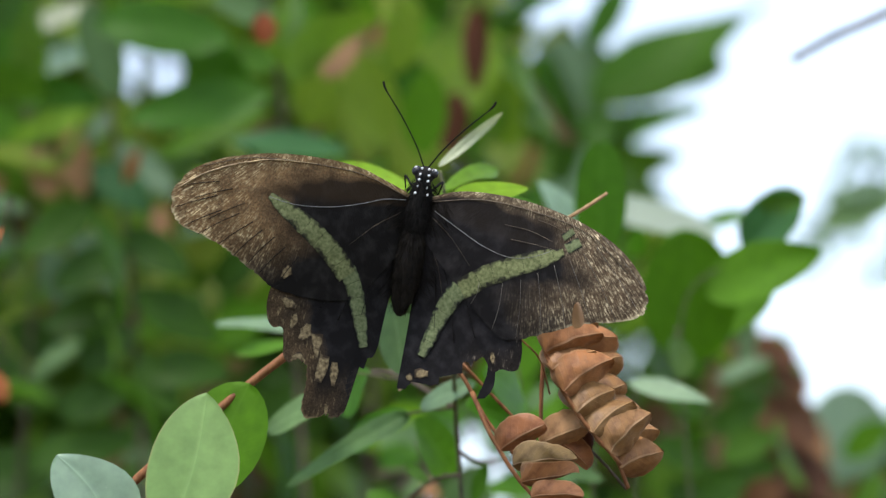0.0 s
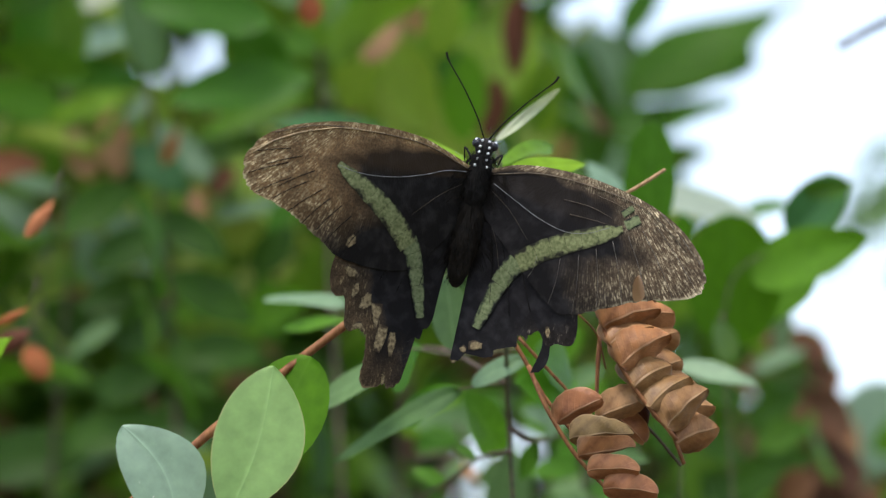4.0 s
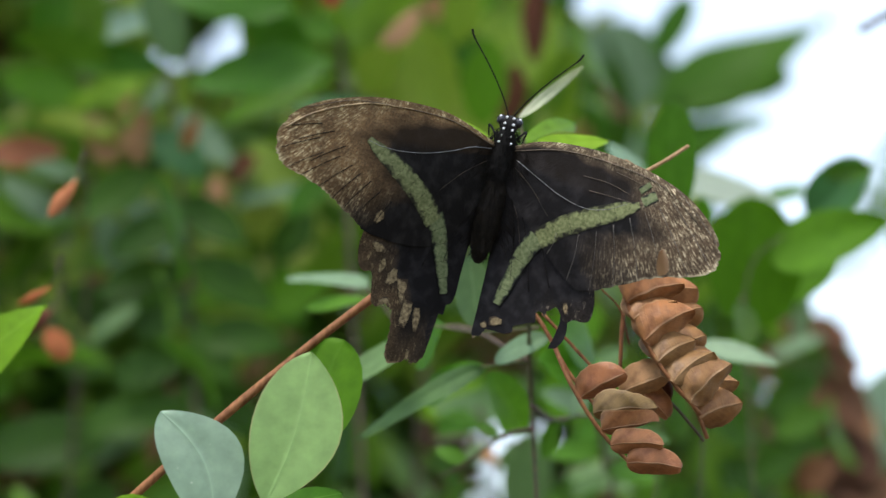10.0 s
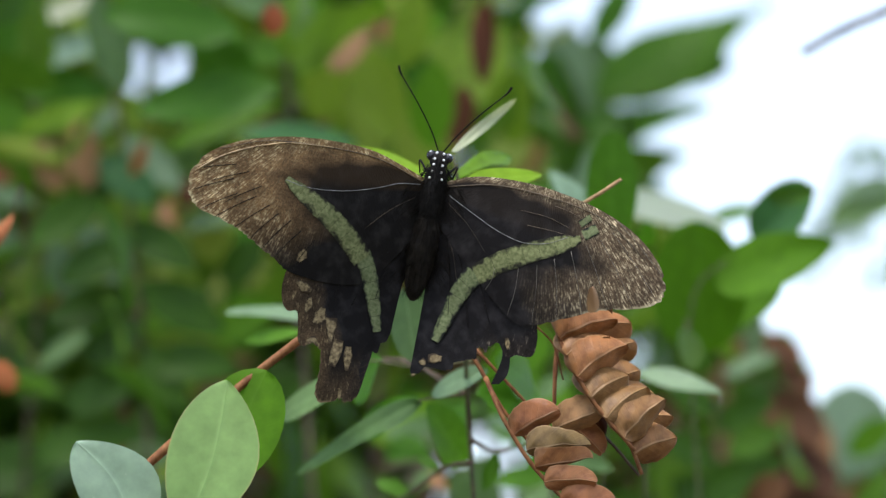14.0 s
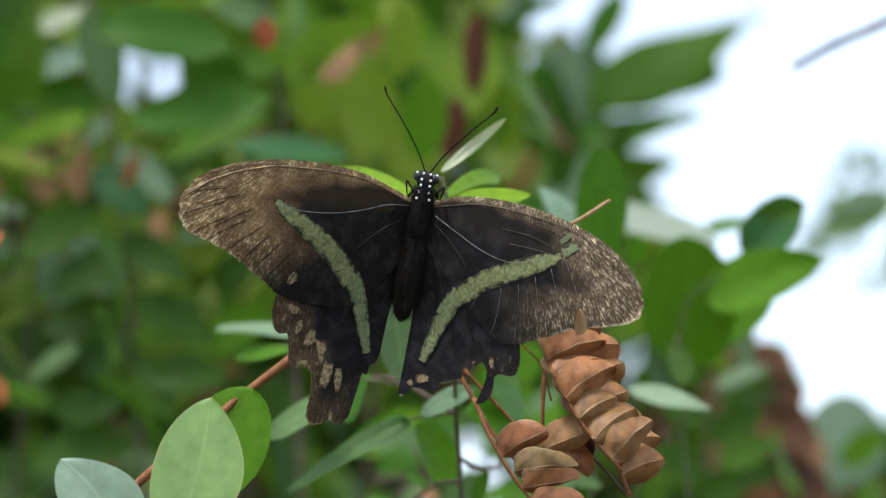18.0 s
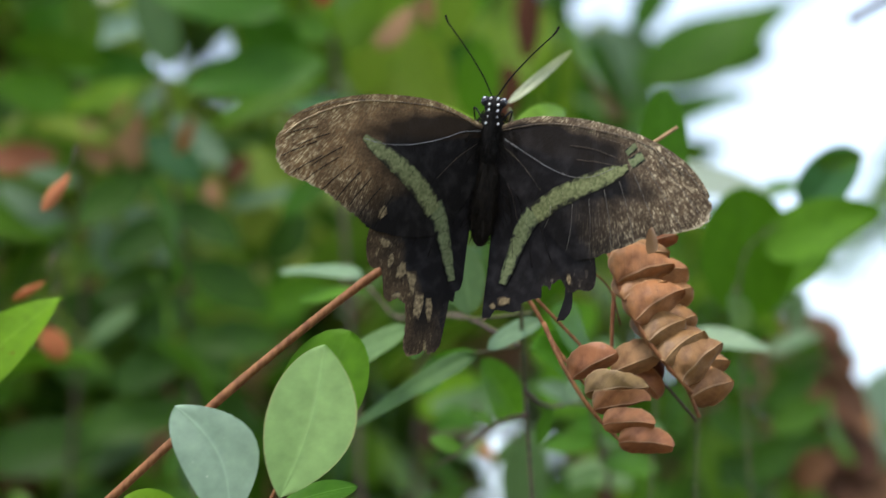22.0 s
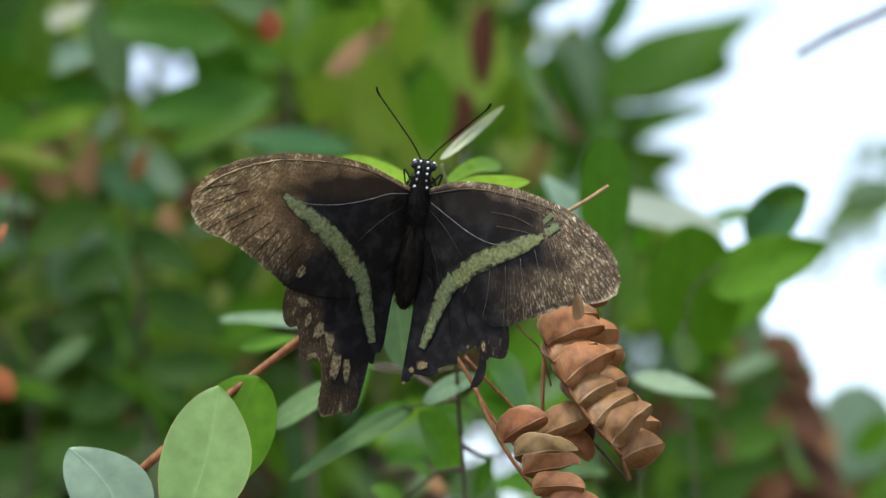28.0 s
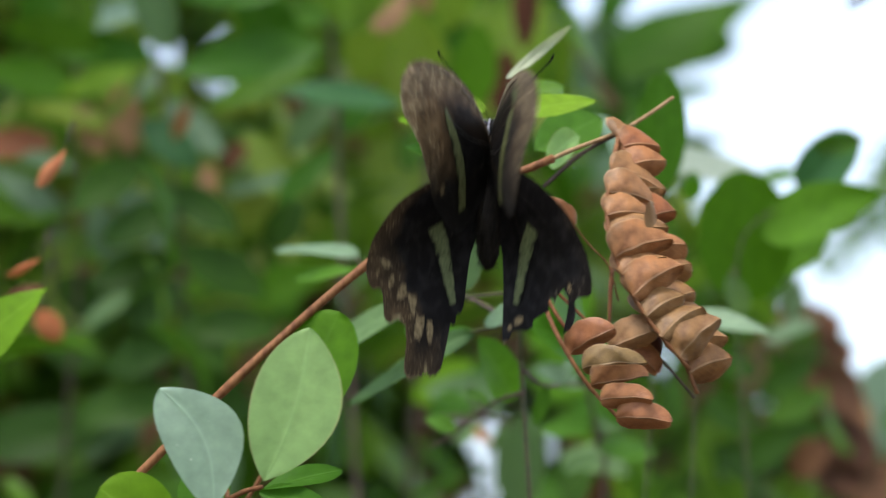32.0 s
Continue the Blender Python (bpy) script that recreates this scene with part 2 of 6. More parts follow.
def wing_material(name, inner, outer, start, streak, margin_end, wear=0.54, costal=0.9):
    """Wing scales: dark near the body, worn brown towards the outer margin with pale flecks between the veins."""
    m, n, l, p = material(name)
    uv, sep = n.new("ShaderNodeUVMap"), n.new("ShaderNodeSeparateXYZ")
    l.new(uv.outputs[0], sep.inputs[0])
    wob = maths(n, l, "MULTIPLY", maths(n, l, "SUBTRACT", noise_of(n, l, 160, 4), 0.5), 0.3)
    reach = maths(n, l, "ADD", sep.outputs[1], wob)
    zone = ramp(n, l, reach, [(start, (0, 0, 0)), (start + 0.2, (1, 1, 1))])
    along = maths(n, l, "ADD", sep.outputs[0], maths(n, l, "MULTIPLY", wob, 0.3))
    front = ramp(n, l, along, [(margin_end - 0.2, (1, 1, 1)), (margin_end, (0, 0, 0))])
    zone = maths(n, l, "MULTIPLY", zone, front)
    grain = noise_of(n, l, 2600, 3)
    patchy = noise_of(n, l, 330, 4)
    brown = ramp(n, l, grain, [(0.3, tuple(c * 0.55 for c in outer)), (0.7, tuple(c * 1.35 for c in outer))])
    brown = mixed(n, l, 0.55, brown, ramp(n, l, patchy, [(0.35, (0.5, 0.48, 0.46)), (0.65, (1.35, 1.3, 1.2))]), "MULTIPLY")
    inner = mixed(n, l, ramp(n, l, patchy, [(0.45, (0, 0, 0)), (0.75, (1, 1, 1))]), inner, tuple(c * 2.6 + 0.002 for c in inner))
    dusk = mixed(n, l, ramp(n, l, along, [(0.42, (costal, costal, costal)), (0.5, (0, 0, 0))]), inner, tuple(c * 0.2 for c in outer))
    base = mixed(n, l, zone, dusk, brown)
    spread = n.new("ShaderNodeUVMap")
    spread.uv_map = "fan"
    streaks = n.new("ShaderNodeTexNoise")
    lie = n.new("ShaderNodeMapping")
    lie.inputs["Scale"].default_value = (4.0, 0.44, 1)
    streaks.inputs["Scale"].default_value, streaks.inputs["Detail"].default_value = 1.0, 5
    l.new(spread.outputs[0], lie.inputs[0])
    l.new(lie.outputs[0], streaks.inputs["Vector"])
    fleck = ramp(n, l, streaks.outputs["Fac"], [(wear, (0, 0, 0)), (wear + 0.15, (1, 1, 1))])
    worn = maths(n, l, "MULTIPLY", fleck, maths(n, l, "MULTIPLY", zone, ramp(n, l, patchy, [(0.38, (0.3, 0.3, 0.3)), (0.58, (1, 1, 1))])))
    worn = maths(n, l, "MULTIPLY", worn, ramp(n, l, noise_of(n, l, 1500, 4), [(0.42, (0.12, 0.12, 0.12)), (0.58, (1, 1, 1))]))
    worn = maths(n, l, "MULTIPLY", worn, ramp(n, l, reach, [(0.62, (0.1, 0.1, 0.1)), (0.92, (1, 1, 1))]))
    edge = maths(n, l, "ADD", sep.outputs[1], maths(n, l, "MULTIPLY", wob, 0.1))
    tufts = ramp(n, l, noise_of(n, l, 620, 2), [(0.42, (0, 0, 0)), (0.56, (1, 1, 1))])
    rim = maths(n, l, "MULTIPLY", maths(n, l, "MULTIPLY", ramp(n, l, edge, [(0.98, (0, 0, 0)), (0.995, (1, 1, 1))]), tufts), maths(n, l, "MULTIPLY", front, ramp(n, l, sep.outputs[0], [(0.4, (0, 0, 0)), (0.5, (1, 1, 1))])))
    base = mixed(n, l, maths(n, l, "MULTIPLY", worn, 0.95), base, streak)
    base = mixed(n, l, maths(n, l, "MULTIPLY", rim, 0.4), base, tuple(min(1.0, 1.15 * c) for c in streak))
    l.new(base, p.inputs["Base Color"])
    p.inputs["Roughness"].default_value = 0.55
    p.inputs["Specular IOR Level"].default_value = 0.07
    bump(n, l, mixed(n, l, 0.5, grain, fleck), 0.4, 0.0002, p)
    return m


def scale_band(name, dark, light, ground, blotch=False):
    """Pale wing scales that thin out to the dark ground towards the strip's edges."""
    m, n, l, p = material(name)
    uv, sep = n.new("ShaderNodeUVMap"), n.new("ShaderNodeSeparateXYZ")
    l.new(uv.outputs[0], sep.inputs[0])
    grain = noise_of(n, l, 1500, 5)
    c = ramp(n, l, grain, [(0.3, dark), (0.68, light)])
    c = mixed(n, l, 0.5, c, ramp(n, l, noise_of(n, l, 300, 3), [(0.3, (0.6, 0.6, 0.55)), (0.7, (1.15, 1.15, 1.1))]), "MULTIPLY")
    off = maths(n, l, "ABSOLUTE", maths(n, l, "SUBTRACT", sep.outputs[1], 0.5))
    if blotch:
        off = maths(n, l, "MAXIMUM", off, maths(n, l, "ABSOLUTE", maths(n, l, "SUBTRACT", sep.outputs[0], 0.5)))
    thin = maths(n, l, "ADD", off, maths(n, l, "MULTIPLY", maths(n, l, "SUBTRACT", noise_of(n, l, 700, 4), 0.5), 0.85))
    c = mixed(n, l, ramp(n, l, thin, [(0.3, (0, 0, 0)), (0.5, (1, 1, 1))]), c, ground)
    l.new(c, p.inputs["Base Color"])
    p.inputs["Roughness"].default_value, p.inputs["Specular IOR Level"].default_value = 0.6, 0.15
    bump(n, l, grain, 0.15, 0.0001, p)
    return m


FOREWING = wing_material("forewing_scales", (0.011, 0.0098, 0.009), (0.195, 0.118, 0.056), 0.5, (0.98, 0.79, 0.45), 0.84, 0.465, 0.6)
FOREWING_GREY = wing_material("greyish_forewing_scales", (0.011, 0.0098, 0.0098), (0.108, 0.075, 0.047), 0.62, (0.9, 0.75, 0.48), 0.78, 0.475, 0.4)
HINDWING_WORN = wing_material("worn_hindwing_scales", (0.0105, 0.0095, 0.0096), (0.085, 0.058, 0.034), 0.74, (0.5, 0.38, 0.2), 0.72, 0.55, 0.0)
HINDWING = wing_material("hindwing_scales", (0.0105, 0.0095, 0.01), (0.02, 0.016, 0.014), 0.84, (0.3, 0.25, 0.19), 0.6, 0.57, 0.0)
BAND = scale_band("green_wing_band", (0.1, 0.115, 0.045), (0.255, 0.275, 0.125), (0.02, 0.019, 0.012))
TEAL_BAND = scale_band("teal_wing_band", (0.095, 0.12, 0.052), (0.21, 0.24, 0.12), (0.012, 0.013, 0.012))
CREAM = scale_band("cream_wing_spot", (0.09, 0.064, 0.034), (0.38, 0.29, 0.16), (0.045, 0.031, 0.019), True)
VEIN_DASH = plain_material("broken_pale_vein", (0.012, 0.011, 0.01), (0.3, 0.27, 0.22), 420, 0.5)
VEIN_PALE = plain_material("pale_wing_vein", (0.06, 0.06, 0.06), (0.34, 0.34, 0.33), 700, 0.5)
VEIN_TAN = plain_material("tan_wing_vein", (0.03, 0.022, 0.015), (0.17, 0.125, 0.075), 700, 0.5)
VEIN_GOLD = plain_material("golden_front_vein_highlight", (0.1, 0.065, 0.03), (0.62, 0.46, 0.24), 500, 0.45)
VEIN_DARK = plain_material("dark_wing_vein", (0.006, 0.0055, 0.005), (0.014, 0.012, 0.01), 1500, 0.7, (1, 1, 1), 0.4, 0.0005, 0.1)
FUR = plain_material("black_body_fur", (0.009, 0.0085, 0.0085), (0.034, 0.031, 0.028), 2500, 0.85, (1, 1, 0.25), 0.9, 0.0005, 0.1)
ABDOMEN = plain_material("brown_abdomen", (0.009, 0.008, 0.007), (0.03, 0.024, 0.018), 1600, 0.8, (1, 1, 0.4), 0.8, 0.0004, 0.15)
WHITE_DOT = plain_material("white_scale_dot", (0.7, 0.7, 0.7), (0.85, 0.85, 0.85), 1500, 0.6)
EYE = plain_material("dark_eye", (0.01, 0.01, 0.012), (0.03, 0.03, 0.035), 3000, 0.15)


# ---------------------------------------------------------------- building tools
def finish(bm, name, mat, smooth=True):
    me = bpy.data.meshes.new(name)
    bm.to_mesh(me)
    bm.free()
    me.materials.append(mat)
    if smooth:
        me.polygons.foreach_set("use_smooth", [True] * len(me.polygons))
    return me


def thing(name, at, label, category, group="", kind=""):
    ob = new(name)
    ob.empty_display_size = 0.01
    ob.location = at
    return tagged(ob, label, category, group, kind)


def part(name, bm, mat, parent, label="", m=None):
    """One mesh object under a thing or a part. m: its pose in the world if the parent is an unturned thing, else in the parent's space."""
    me = bm if isinstance(bm, bpy.types.Mesh) else finish(bm, name, mat)
    ob = new(name, me)
    ob.parent = parent
    if m is not None:
        ob.matrix_basis = Matrix.Translation(-parent.location) @ m if parent.type == "EMPTY" and parent.parent is None else m
    if label:
        ob["label"] = label
    return ob


def smooth_line(points, steps=6):
    """A Catmull-Rom line through the points."""
    pts = [Vector(p) for p in points]
    pts = [2 * pts[0] - pts[1]] + pts + [2 * pts[-1] - pts[-2]]
    out = []
    for i in range(1, len(pts) - 2):
        a, b, c, d = pts[i - 1:i + 3]
        for k in range(steps):
            t = k / steps
            out.append(0.5 * ((2 * b) + (c - a) * t + (2 * a - 5 * b + 4 * c - d) * t * t + (3 * b - a - 3 * c + d) * t ** 3))
    return out + [pts[-2]]


def tube(points, r0, r1, sides=8, steps=6, knots=0.0, bm=None):
    """A tapered twig along a smooth line, with slight swellings."""
    bm = bm or bmesh.new()
    line = smooth_line(points, steps)
    rings, rng = [], random.Random(len(line) + int(r0 * 1e6))
    for i, p in enumerate(line):
        f = i / (len(line) - 1)
        way = (line[min(i + 1, len(line) - 1)] - line[max(i - 1, 0)]).normalized()
        side = way.cross(Vector((0.13, 0.9, 0.4))).normalized()
        up = side.cross(way)
        r = (r0 + (r1 - r0) * f) * (1 + knots * rng.uniform(-0.5, 1) * (1 if i % 6 == 0 else 0.3))
        rings.append([bm.verts.new(p + (side * math.cos(a) + up * math.sin(a)) * r) for a in (2 * math.pi * k / sides for k in range(sides))])
    for a, b in zip(rings, rings[1:]):
        for k in range(sides):
            bm.faces.new((a[k], a[(k + 1) % sides], b[(k + 1) % sides], b[k]))
    bm.faces.new(rings[0][::-1])
    bm.faces.new(rings[-1])
    return bm


def add_leaf(bm, length, width, a=0.75, b=0.75, fold=0.15, droop=0.1, wave=0.03, curl=0.0, along=12, across=6, m=None, seed=0, nick=0.0, bow=0.0):
    """A leaf blade: base at the origin, tip along +y, upper face to +z. a, b: how blunt base and tip are."""
    rng = random.Random(seed)
    uv = bm.loops.layers.uv.verify()
    ph, top = rng.uniform(0, 6), (a / (a + b)) ** a * (b / (a + b)) ** b
    rows = []
    for j in range(along + 1):
        t = 0.5 - 0.5 * math.cos(math.pi * j / along)
        w = width * 0.5 * (max(t, 1e-4) ** a) * (max(1 - t, 1e-4) ** b) / top
        w *= 1 + nick * rng.uniform(-1, 0.4)
        row = []
        for i in range(across + 1):
            u = 2 * i / across - 1
            x = u * w
            z = fold * abs(x) - droop * length * t * t + wave * length * math.sin(5 * t + ph + 1.3 * u) * abs(u)
            if curl:
                ang = curl * u
                x, z = w * math.sin(ang) / max(abs(curl), 0.01), z - w * (1 - math.cos(ang)) / max(abs(curl), 0.01)
            v = Vector((x + bow * math.sin(math.pi * t), length * t, z))
            row.append((bm.verts.new(m @ v if m else v), (i / across, t)))
        rows.append(row)
    for r, s in zip(rows, rows[1:]):
        for i in range(across):
            q = (r[i], r[i + 1], s[i + 1], s[i])
            f = bm.faces.new([v for v, _ in q])
            f.smooth = True
            for loop, (_, c) in zip(f.loops, q):
                loop[uv].uv = c
    return bm


def shell(bm, way):
    """Gives a blade a second face a little behind the first."""
    made = bmesh.ops.duplicate(bm, geom=bm.verts[:] + bm.edges[:] + bm.faces[:])["geom"]
    bmesh.ops.translate(bm, vec=way, verts=[g for g in made if isinstance(g, bmesh.types.BMVert)])
    bmesh.ops.reverse_faces(bm, faces=[g for g in made if isinstance(g, bmesh.types.BMFace)])
    return bm


def aim(base, tip, facing, roll=0.0):
    """The pose of a leaf that grows from base to tip with its upper face towards facing."""
    base, tip = Vector(base), Vector(tip)
    y = (tip - base).normalized()
    z = Vector(facing)
    z = (z - y * z.dot(y)).normalized()
    x = y.cross(z)
    m = Matrix((x, y, z)).transposed().to_4x4()
    m.translation = base
    return m @ pose(0, 0, 0, 0, roll, 0)


def leaf(parent, base, tip, width, mat, facing=(0, -1, 0.25), roll=0.0, label="", thick=0.0, **shape):
    """One leaf of a sprig, as a part of it."""
    bm = bmesh.new()
    add_leaf(bm, (Vector(tip) - Vector(base)).length, width, seed=len(bpy.data.objects), **shape)
    if thick:
        shell(bm, (0, 0, -thick))
    return part("leaf", bm, mat, parent, label, aim(base, tip, facing, roll))


def rooted(points, foot, rise=0.35):
    """A shoot's line, led down to its foot on the ground."""
    p, f = Vector(points[0]), Vector(foot)
    return [f, f.lerp(p, 0.4) + Vector((0, 0.02, 0)), p.lerp(f, rise * 0.4) + Vector((0, 0.01, 0))] + list(points)


def stem(parent, points, r0, r1, mat=None, name="stem", label="", knots=0.15):
    at = parent.location
    return part(name, tube([Vector(p) - at for p in points], r0, r1, knots=knots), mat or TWIG, parent, label)


# ---------------------------------------------------------------- ground
def ground():
    bm = bmesh.new()
    bmesh.ops.create_grid(bm, x_segments=40, y_segments=40, size=400)
    for v in bm.verts:
        if v.co.length > 30:
            v.co.z = 0.6 * noise.noise(v.co * 0.02)
    tagged(new("ground", finish(bm, "ground", SOIL)), "bare soil ground with leaf litter under the shrubs", "ground", kind="structure")


ground()


# ---------------------------------------------------------------- background shrubs
# number of leaves in the unseen canopy that shades the shrubs
SHADE_LEAVES = 2250


def shrub(name, at, label, stems, spread, height, seed):
    """A shrub's woody frame from the ground up; the leaves are added as its crown."""
    rng = random.Random(seed)
    ob = thing(name, at, label, "shrub")
    for k in range(stems):
        a = rng.uniform(0, 6.28)
        p = Vector((0.1 * math.cos(a), 0.1 * math.sin(a), 0))
        line = [p]
        for j in range(5):
            line.append(Vector((p.x + spread * (j + 1) / 5 * math.cos(a) + rng.uniform(-0.06, 0.06), p.y + spread * 0.6 * (j + 1) / 5 * math.sin(a), height * (j + 1) / 5)))
        part("trunk", tube(line, 0.018, 0.004, 7, 5, 0.2), BARK, ob)
    return ob


def crown(parent, mat, places, size, seed, name="crown", tilt=0.8):
    """Leaves as one mesh; places are in the world."""
    rng = random.Random(seed)
    bm = bmesh.new()
    for p in places:
        s = size * rng.uniform(0.5, 1.35)
        m = Matrix.Translation(Vector(p) - parent.location) @ Euler((rng.uniform(0.2, 2.7), rng.uniform(-tilt, tilt), rng.uniform(-2.2, 2.2))).to_matrix().to_4x4() @ pose(0, -0.5 * s, 0)
        add_leaf(bm, s, s * rng.uniform(0.3, 0.62), rng.uniform(0.5, 0.9), rng.uniform(0.55, 1.2), rng.uniform(0.1, 0.7), rng.uniform(-0.1, 0.5), 0.06, along=5, across=2, m=m, seed=rng.random())
    return tagged(part(name, bm, mat, parent), kind="stuff")


def scatter(n, x, y, z, seed, keep):
    """n places inside the box that keep() accepts."""
    rng = random.Random(seed)
    out = []
    while len(out) < n:
        p = (rng.uniform(*x), rng.uniform(*y), rng.uniform(*z))
        if keep(p):
            out.append(p)
    return out


VIEW_BACK = VIEW.inverted()
SKYLINE = ((-0.2, 0.5), (-0.056, 0.5), (-0.048, 0.088), (-0.022, 0.079), (0.0, 0.067), (0.012, 0.054), (0.03, 0.046), (0.042, 0.044), (0.05, 0.03), (0.07, 0.022), (0.3, -0.03))


# small openings to the sky between the leaves
HOLES = ((-0.0671, 0.0497, 0.0120), (-0.0459, 0.0637, 0.0023), (0.0341, 0.0558, 0.0072), (0.0527, 0.0587, 0.0089), (0.0570, -0.0211, 0.0034), (-0.1309, 0.0435, 0.0100), (0.0899, -0.0603, 0.0034), (-0.0426, 0.0408, 0.0077), (0.0092, -0.0617, 0.0077), (0.0019, -0.0482, 0.0029), (0.0126, -0.0459, 0.0057), (-0.1021, -0.0386, 0.0029), (-0.0706, -0.0282, 0.0023), (0.0495, -0.0219, 0.0057), (0.0811, -0.0408, 0.0049), (0.0070, 0.0278, 0.0080), (0.0187, -0.0435, 0.0057), (0.0327, 0.0215, 0.0052))


def under_sky(p, margin=0.0):
    """True where the shrubs stand, false where they open to the sky; the opening is a slanting gap beside them."""
    q = VIEW_BACK @ Vector(p)
    h, u = q.z / q.y, q.x / q.y
    for (a, c), (b, d) in zip(SKYLINE, SKYLINE[1:]):
        if a <= h < b:
            reach = c + (d - c) * (h - a) / (b - a)
            for hu, hh, size in HOLES:
                if math.hypot((u - hu) / 1.3, h - hh) < size + 0.003:
                    return False
            return u < reach + margin + 0.006 * math.sin(h * 400) + 0.004 * math.sin(h * 970 + 1)
    return h < 0


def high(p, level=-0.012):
    """True in the upper storey of the shrubs, whose sunlight is put into lighter leaf colours."""
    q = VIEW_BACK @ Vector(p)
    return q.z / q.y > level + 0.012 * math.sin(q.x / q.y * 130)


woods = shrub("woodland_edge", (-1.5, 9.0, 0), "dark green woodland edge in the distance", 10, 1.6, 4.2, 2)
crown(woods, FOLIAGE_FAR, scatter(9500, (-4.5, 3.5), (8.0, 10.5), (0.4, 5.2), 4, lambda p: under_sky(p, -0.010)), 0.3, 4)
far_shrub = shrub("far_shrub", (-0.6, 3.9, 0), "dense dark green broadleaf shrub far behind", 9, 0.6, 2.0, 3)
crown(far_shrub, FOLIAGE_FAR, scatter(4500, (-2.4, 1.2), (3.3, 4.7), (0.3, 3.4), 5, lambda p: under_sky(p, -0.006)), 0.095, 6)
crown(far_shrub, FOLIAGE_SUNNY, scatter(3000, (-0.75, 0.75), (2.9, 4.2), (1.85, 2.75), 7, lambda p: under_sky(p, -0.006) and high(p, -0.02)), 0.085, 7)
# darker leaves only: the lower storey's shade is put into their colour
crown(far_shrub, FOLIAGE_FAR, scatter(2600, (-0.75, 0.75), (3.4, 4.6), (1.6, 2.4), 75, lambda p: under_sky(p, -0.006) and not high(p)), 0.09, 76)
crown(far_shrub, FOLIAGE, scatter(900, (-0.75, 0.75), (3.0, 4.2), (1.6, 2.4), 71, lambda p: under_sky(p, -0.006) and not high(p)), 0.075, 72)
crown(far_shrub, FOLIAGE_BROWN, scatter(330, (-0.6, 0.75), (2.7, 3.3), (1.6, 2.6), 73, lambda p: under_sky(p, -0.006)), 0.075, 74, "dead_leaves")
mid_shrub = shrub("mid_shrub", (-0.45, 2.3, 0), "green broadleaf shrub with scattered brown leaves", 7, 0.4, 1.6, 8)
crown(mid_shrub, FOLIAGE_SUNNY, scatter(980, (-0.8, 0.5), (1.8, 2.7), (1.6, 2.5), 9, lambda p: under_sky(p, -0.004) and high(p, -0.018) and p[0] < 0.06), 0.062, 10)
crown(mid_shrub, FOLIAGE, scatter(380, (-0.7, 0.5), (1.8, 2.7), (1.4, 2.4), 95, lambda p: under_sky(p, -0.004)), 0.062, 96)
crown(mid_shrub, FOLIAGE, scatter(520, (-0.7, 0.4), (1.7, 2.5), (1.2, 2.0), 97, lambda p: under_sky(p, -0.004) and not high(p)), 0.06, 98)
# pale leaves, some of them standing in for sky reflections on glossy ones
crown(mid_shrub, FOLIAGE_PALE, scatter(90, (-0.7, 0.4), (1.7, 2.3), (1.6, 2.3), 91, lambda p: under_sky(p, -0.004)), 0.05, 92)
# extra pale and yellowish leaves, brightening the upper left by colour
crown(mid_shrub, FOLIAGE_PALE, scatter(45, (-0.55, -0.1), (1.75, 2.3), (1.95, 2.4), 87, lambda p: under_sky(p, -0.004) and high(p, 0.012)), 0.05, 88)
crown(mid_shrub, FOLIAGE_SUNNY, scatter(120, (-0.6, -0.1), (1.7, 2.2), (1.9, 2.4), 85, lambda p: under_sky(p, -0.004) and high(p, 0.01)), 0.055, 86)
crown(mid_shrub, FOLIAGE_BROWN, scatter(60, (-0.55, 0.4), (1.7, 2.3), (1.6, 2.3), 81, lambda p: under_sky(p, -0.004)), 0.045, 82, "dead_leaves")
crown(mid_shrub, FOLIAGE, scatter(170, (-0.45, 0.3), (1.45, 1.8), (1.6, 2.1), 93, lambda p: under_sky(p, -0.004)), 0.045, 94)
# unseen shrubbery round the place where the camera stands, added to limit the light
hedge = shrub("surrounding_shrub", (-1.8, -1.9, 0), "unseen dark green shrubbery added round the camera", 8, 0.8, 2.2, 15)
crown(hedge, FOLIAGE_FAR, scatter(5000, (-4.5, 4.5), (-4.0, 3.2), (0.1, 3.0), 16, lambda p: 1.9 < math.hypot(p[0], p[1]) and p[2] < 0.6 + 0.45 * math.hypot(p[0], p[1]) and (p[1] < 1.0 or p[0] < -1.5)), 0.16, 17)
# unseen tree, added so that its canopy keeps light off the background shrubs
tree = thing("shade_tree", (-2.6, 3.4, 0), "unseen spreading tree added to shade the shrubs", "tree")
part("trunk", tube([(0, 0, 0), (0.05, 0.05, 1.4), (0.2, 0.2, 2.6), (0.5, 0.6, 3.6)], 0.13, 0.07, 10, 6, 0.1), BARK, tree)
for k in range(6):
    a = k * 1.05
    part("limb", tube([(0.2, 0.2, 2.5), (0.4 + math.cos(a), 0.5 + math.sin(a), 3.3), (0.8 + 2.4 * math.cos(a), 1.2 + 2.2 * math.sin(a), 3.9)], 0.06, 0.02, 7, 6, 0.1), BARK, tree)
crown(tree, FOLIAGE_FAR, scatter(SHADE_LEAVES, (-3.6, 2.2), (0.95, 3.6), (3.3, 4.4), 18, lambda p: True), 0.2, 19, tilt=1.2)


